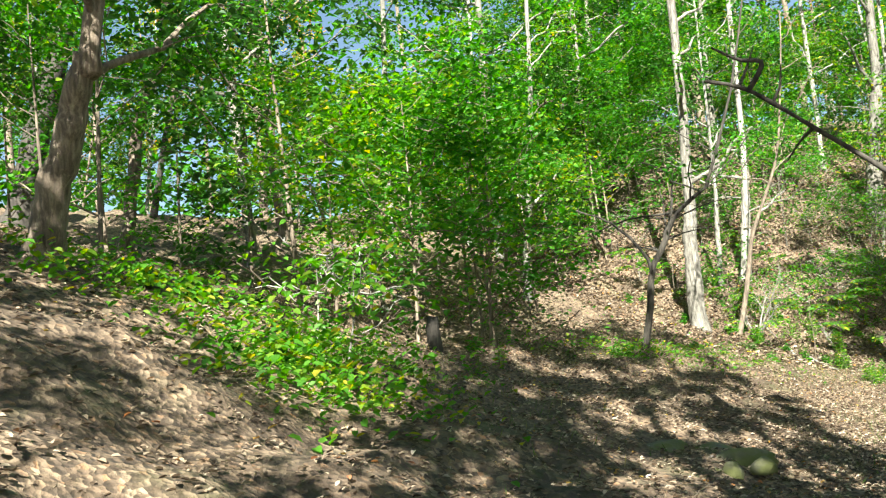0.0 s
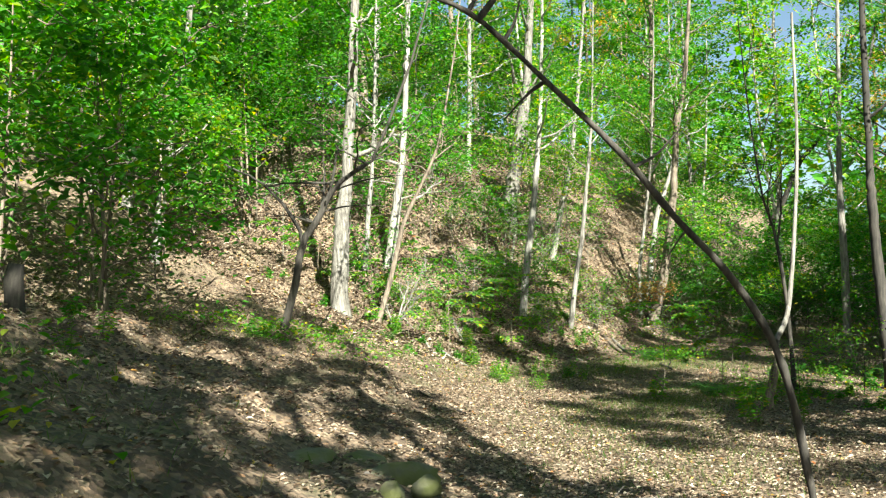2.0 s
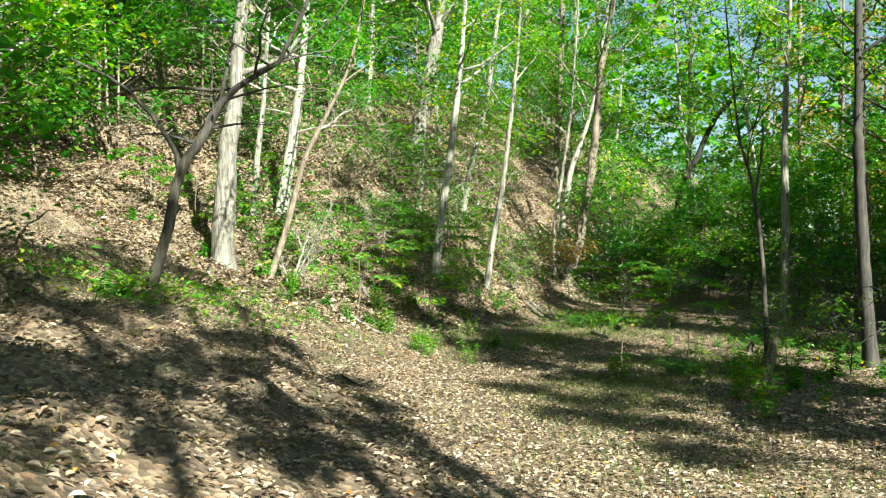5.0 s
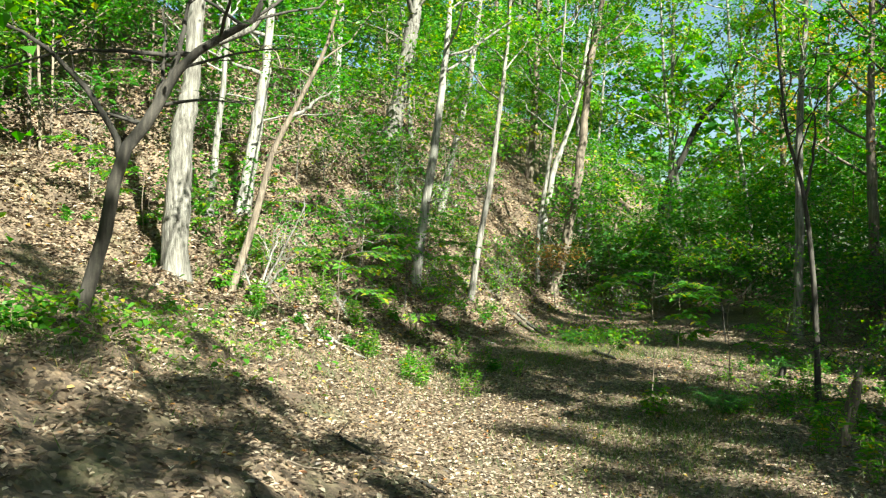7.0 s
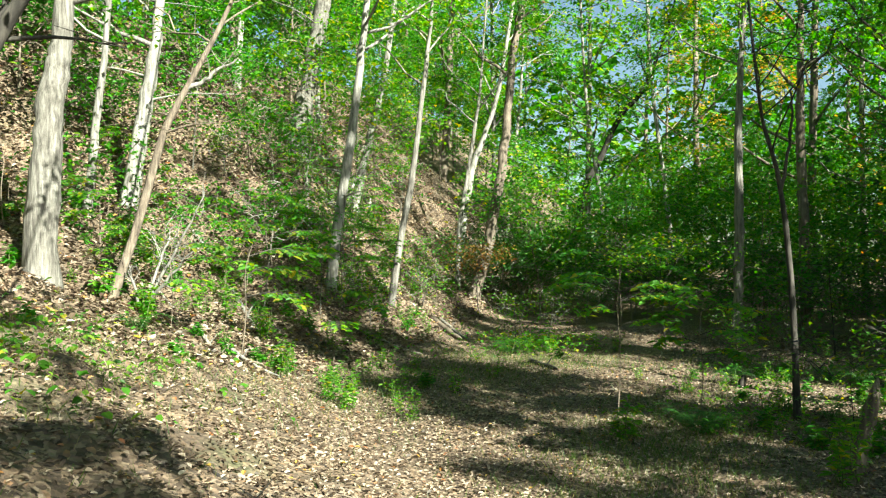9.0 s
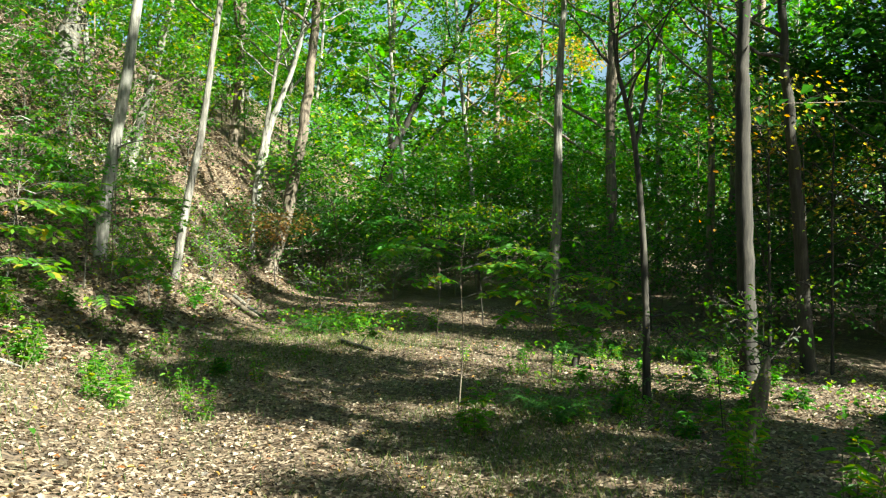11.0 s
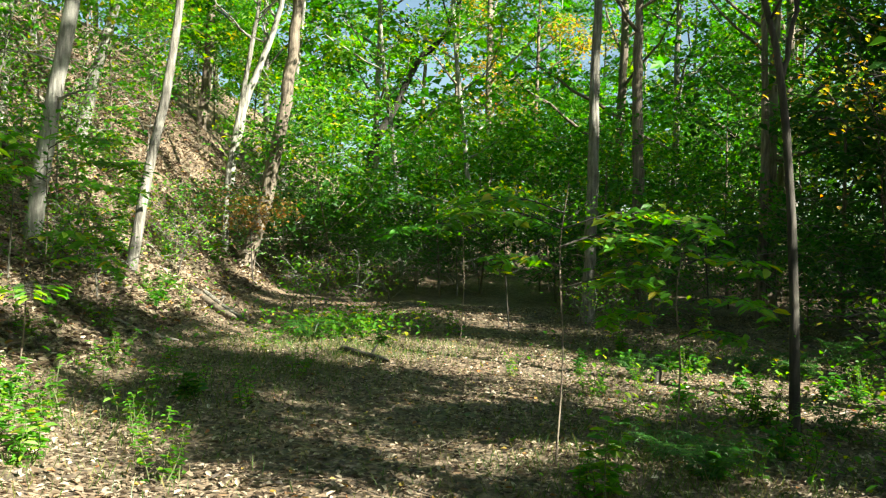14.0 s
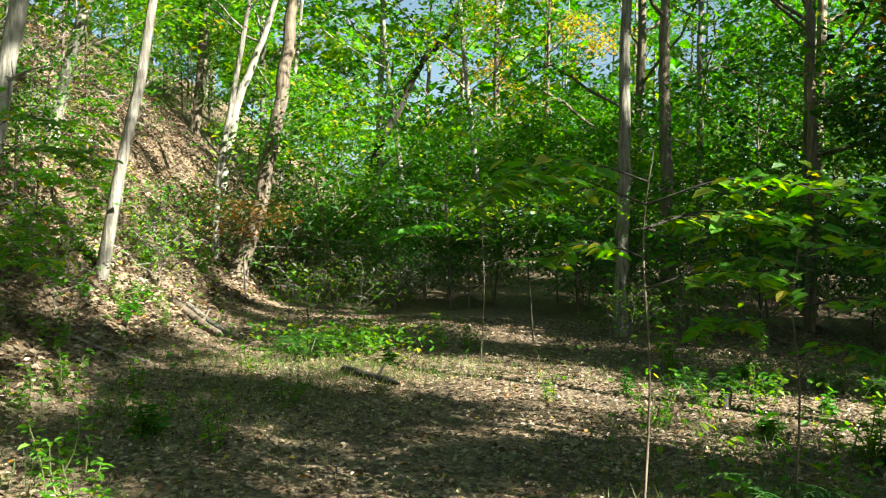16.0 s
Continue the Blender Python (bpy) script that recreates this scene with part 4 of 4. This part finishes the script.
def stump(x, y, tall, r, seed):
    g = Build(seed)
    g.tube([(0, 0, -0.1), (0, 0, 0.1), (0.02, 0, tall * 0.7), (0.03, 0.02, tall), (0.03, 0.02, tall - 0.03)], [r * 1.4, r * 1.1, r, r * 0.8, 0.005], 10, 0.2)
    ob = tagged(new("tree_stump", g.mesh("tree_stump", SHADED_DARK_BARK)), "small broken tree stump with ragged top", "stump")
    ob.location = ground_at(x, y)


stump(-1.25, -9.47, 0.6, 0.1, 391)
stump(3.14, 9.37, 0.22, 0.055, 393)


def mossy_stub():
    """A leaning broken stem wrapped in moss."""
    root = new("mossy_stump")
    root.location = ground_at(4.02, 2.97, 0.05)
    g = Build(395)
    run = spline([(0, 0, -0.05), (0.05, 0.01, 0.3), (0.12, 0.02, 0.62), (0.2, 0.03, 1.0)], 12)
    g.tube(run, np.linspace(0.1, 0.06, 12) * (1 + 0.12 * g.rng.normal(0, 1, 12)), 10, 0.15)
    g.tube([run[-1], run[-1] + [0.02, 0, 0.1], run[-1] + [0.03, 0.01, 0.16]], [0.05, 0.03, 0.006], 8, 0.3)
    part("trunk", g.mesh("trunk", BROWN_BARK), root)
    c = Build(396)
    at = run[c.rng.integers(0, 12, 900)] + c.rng.normal(0, 0.055, (900, 3))
    c.leaves(at, 0.035, None, 0.3, 0.7)
    part("moss", c.mesh("moss", LIME_LEAF, False), root, "bright green moss")
    tagged(root, "leaning broken stump covered in bright green moss", "stump")


mossy_stub()


# ---- leaf litter, grass and ground cover ----
def litter():
    g = Build(401)
    g.oval = True
    r = g.rng
    n = 270000
    x, y = r.uniform(-12, 8.5, n), r.uniform(-17, 19, n)
    far = np.hypot(x - 1.0, y + 1.5)
    keep = r.random(n) < np.clip(1.25 - far / 16, 0.4, 1)
    x, y = x[keep], y[keep]
    n = len(x)
    w = r.random(n) * 2 * np.pi
    at = np.column_stack([x, y, rough_height(x, y) + 0.008 + 0.02 * r.random(n)])
    g.leaves(at, 0.055, np.stack([np.cos(w), np.sin(w), r.normal(0.04, 0.27, n)], -1), 0.75, 0.6, 0.2)
    n = 75000
    x, y = r.uniform(-15, -4, n), r.uniform(1, 33, n)
    w = r.random(n) * 2 * np.pi
    at = np.column_stack([x, y, rough_height(x, y) + 0.01 + 0.03 * r.random(n)])
    g.leaves(at, 0.1, np.stack([np.cos(w), np.sin(w), r.normal(0.0, 0.35, n)], -1), 0.7, 0.65, 0.2)
    tagged(new("leaf_litter", g.mesh("leaf_litter", DRY_LEAF, False)), "dry brown and yellow fallen leaves covering the floor", "leaves", kind="stuff")


def grass():
    g = Build(403)
    r = g.rng
    for x, y, sx, sy, n in ((1.5, 2.2, 0.7, 1.7, 5200), (-4.6, 5.5, 1.0, 2.4, 700), (-4.4, 8.5, 0.8, 2.0, 500), (2.2, 5.4, 0.9, 1.3, 1800), (-2.1, 5.2, 0.7, 1.9, 2000), (-0.9, 9.2, 1.1, 0.6, 3200), (-1.6, 7.4, 0.8, 0.8, 1600), (3.2, 9.6, 1.0, 0.9, 2000), (-3.6, 0.4, 0.9, 1.2, 2600), 
                           (0.3, -9.0, 1.2, 0.9, 1500), (-2.6, -3.2, 0.9, 1.3, 1800), (2.8, -1.6, 0.8, 1.4, 1300), (4.2, -3.4, 0.7, 1.2, 900)):
        px, py = S * r.normal(x, sx, n), S * r.normal(y, sy, n)
        w = r.random(n) * 2 * np.pi
        at = np.column_stack([px, py, rough_height(px, py)])
        g.leaves(at, 0.12, np.stack([np.cos(w) * 0.5, np.sin(w) * 0.5, r.uniform(0.5, 1.2, n)], -1), 0.4, 0.06, 0.02)
    tagged(new("grass", g.mesh("grass", GRASS_LEAF, False)), "thin green and straw-coloured grass beside the trail", "grass", kind="stuff")


def ground_cover():
    g = Build(405)
    g.oval = True
    r = g.rng
    for x, y, sx, sy, n, hi in ((2.3, -10.6, 0.5, 0.45, 700, 0.35), (1.2, -9.9, 0.6, 0.5, 800, 0.45), (0.6, -11.4, 0.9, 0.7, 1000, 0.4), (-3.9, 0.9, 0.8, 0.9, 260, 0.12), (-3.3, -2.2, 0.7, 0.9, 700, 0.25), (2.5, 5.2, 0.7, 1.0, 160, 0.12),
                                (3.6, 8.2, 1.0, 1.2, 200, 0.3), (-4.6, 9.8, 1.0, 2.4, 350, 0.25), (-6.4, 8.0, 1.2, 2.6, 350, 0.25), (5.2, 5.2, 0.9, 1.2, 260, 0.2), (-1.2, 10.6, 0.6, 0.6, 600, 0.4), (-6.0, 12.6, 0.9, 1.2, 400, 0.25), (-5.6, 14.6, 0.7, 0.9, 400, 0.3)):
        n = int(n * 1.25)
        px, py = S * r.normal(x, sx, n), S * r.normal(y, sy, n)
        at = np.column_stack([px, py, rough_height(px, py) + 0.03 + hi * r.random(n)])
        g.leaves(at, 0.088, None, 0.7, 0.72)
    tagged(new("ground_cover", g.mesh("ground_cover", LIME_LEAF, False)), "low broad green leaves of ground cover plants", "plants", kind="stuff")


def twigs():
    g = Build(407)
    r = g.rng
    for _ in range(260):
        x, y, w, ln = r.uniform(-10, 6), r.uniform(-15, 15), r.random() * 6.28, r.uniform(0.15, 0.7)
        f = np.linspace(-0.5, 0.5, 4) * ln
        px, py = x + np.cos(w) * f + r.normal(0, 0.015, 4), y + np.sin(w) * f
        g.tube(np.column_stack([px, py, rough_height(px, py) + 0.025]), np.linspace(0.008, 0.003, 4), 4)
    tagged(new("fallen_twigs", g.mesh("fallen_twigs", BROWN_BARK)), "thin dry twigs scattered on the leaf litter", "twigs", kind="stuff")


litter()
grass()
ground_cover()
twigs()
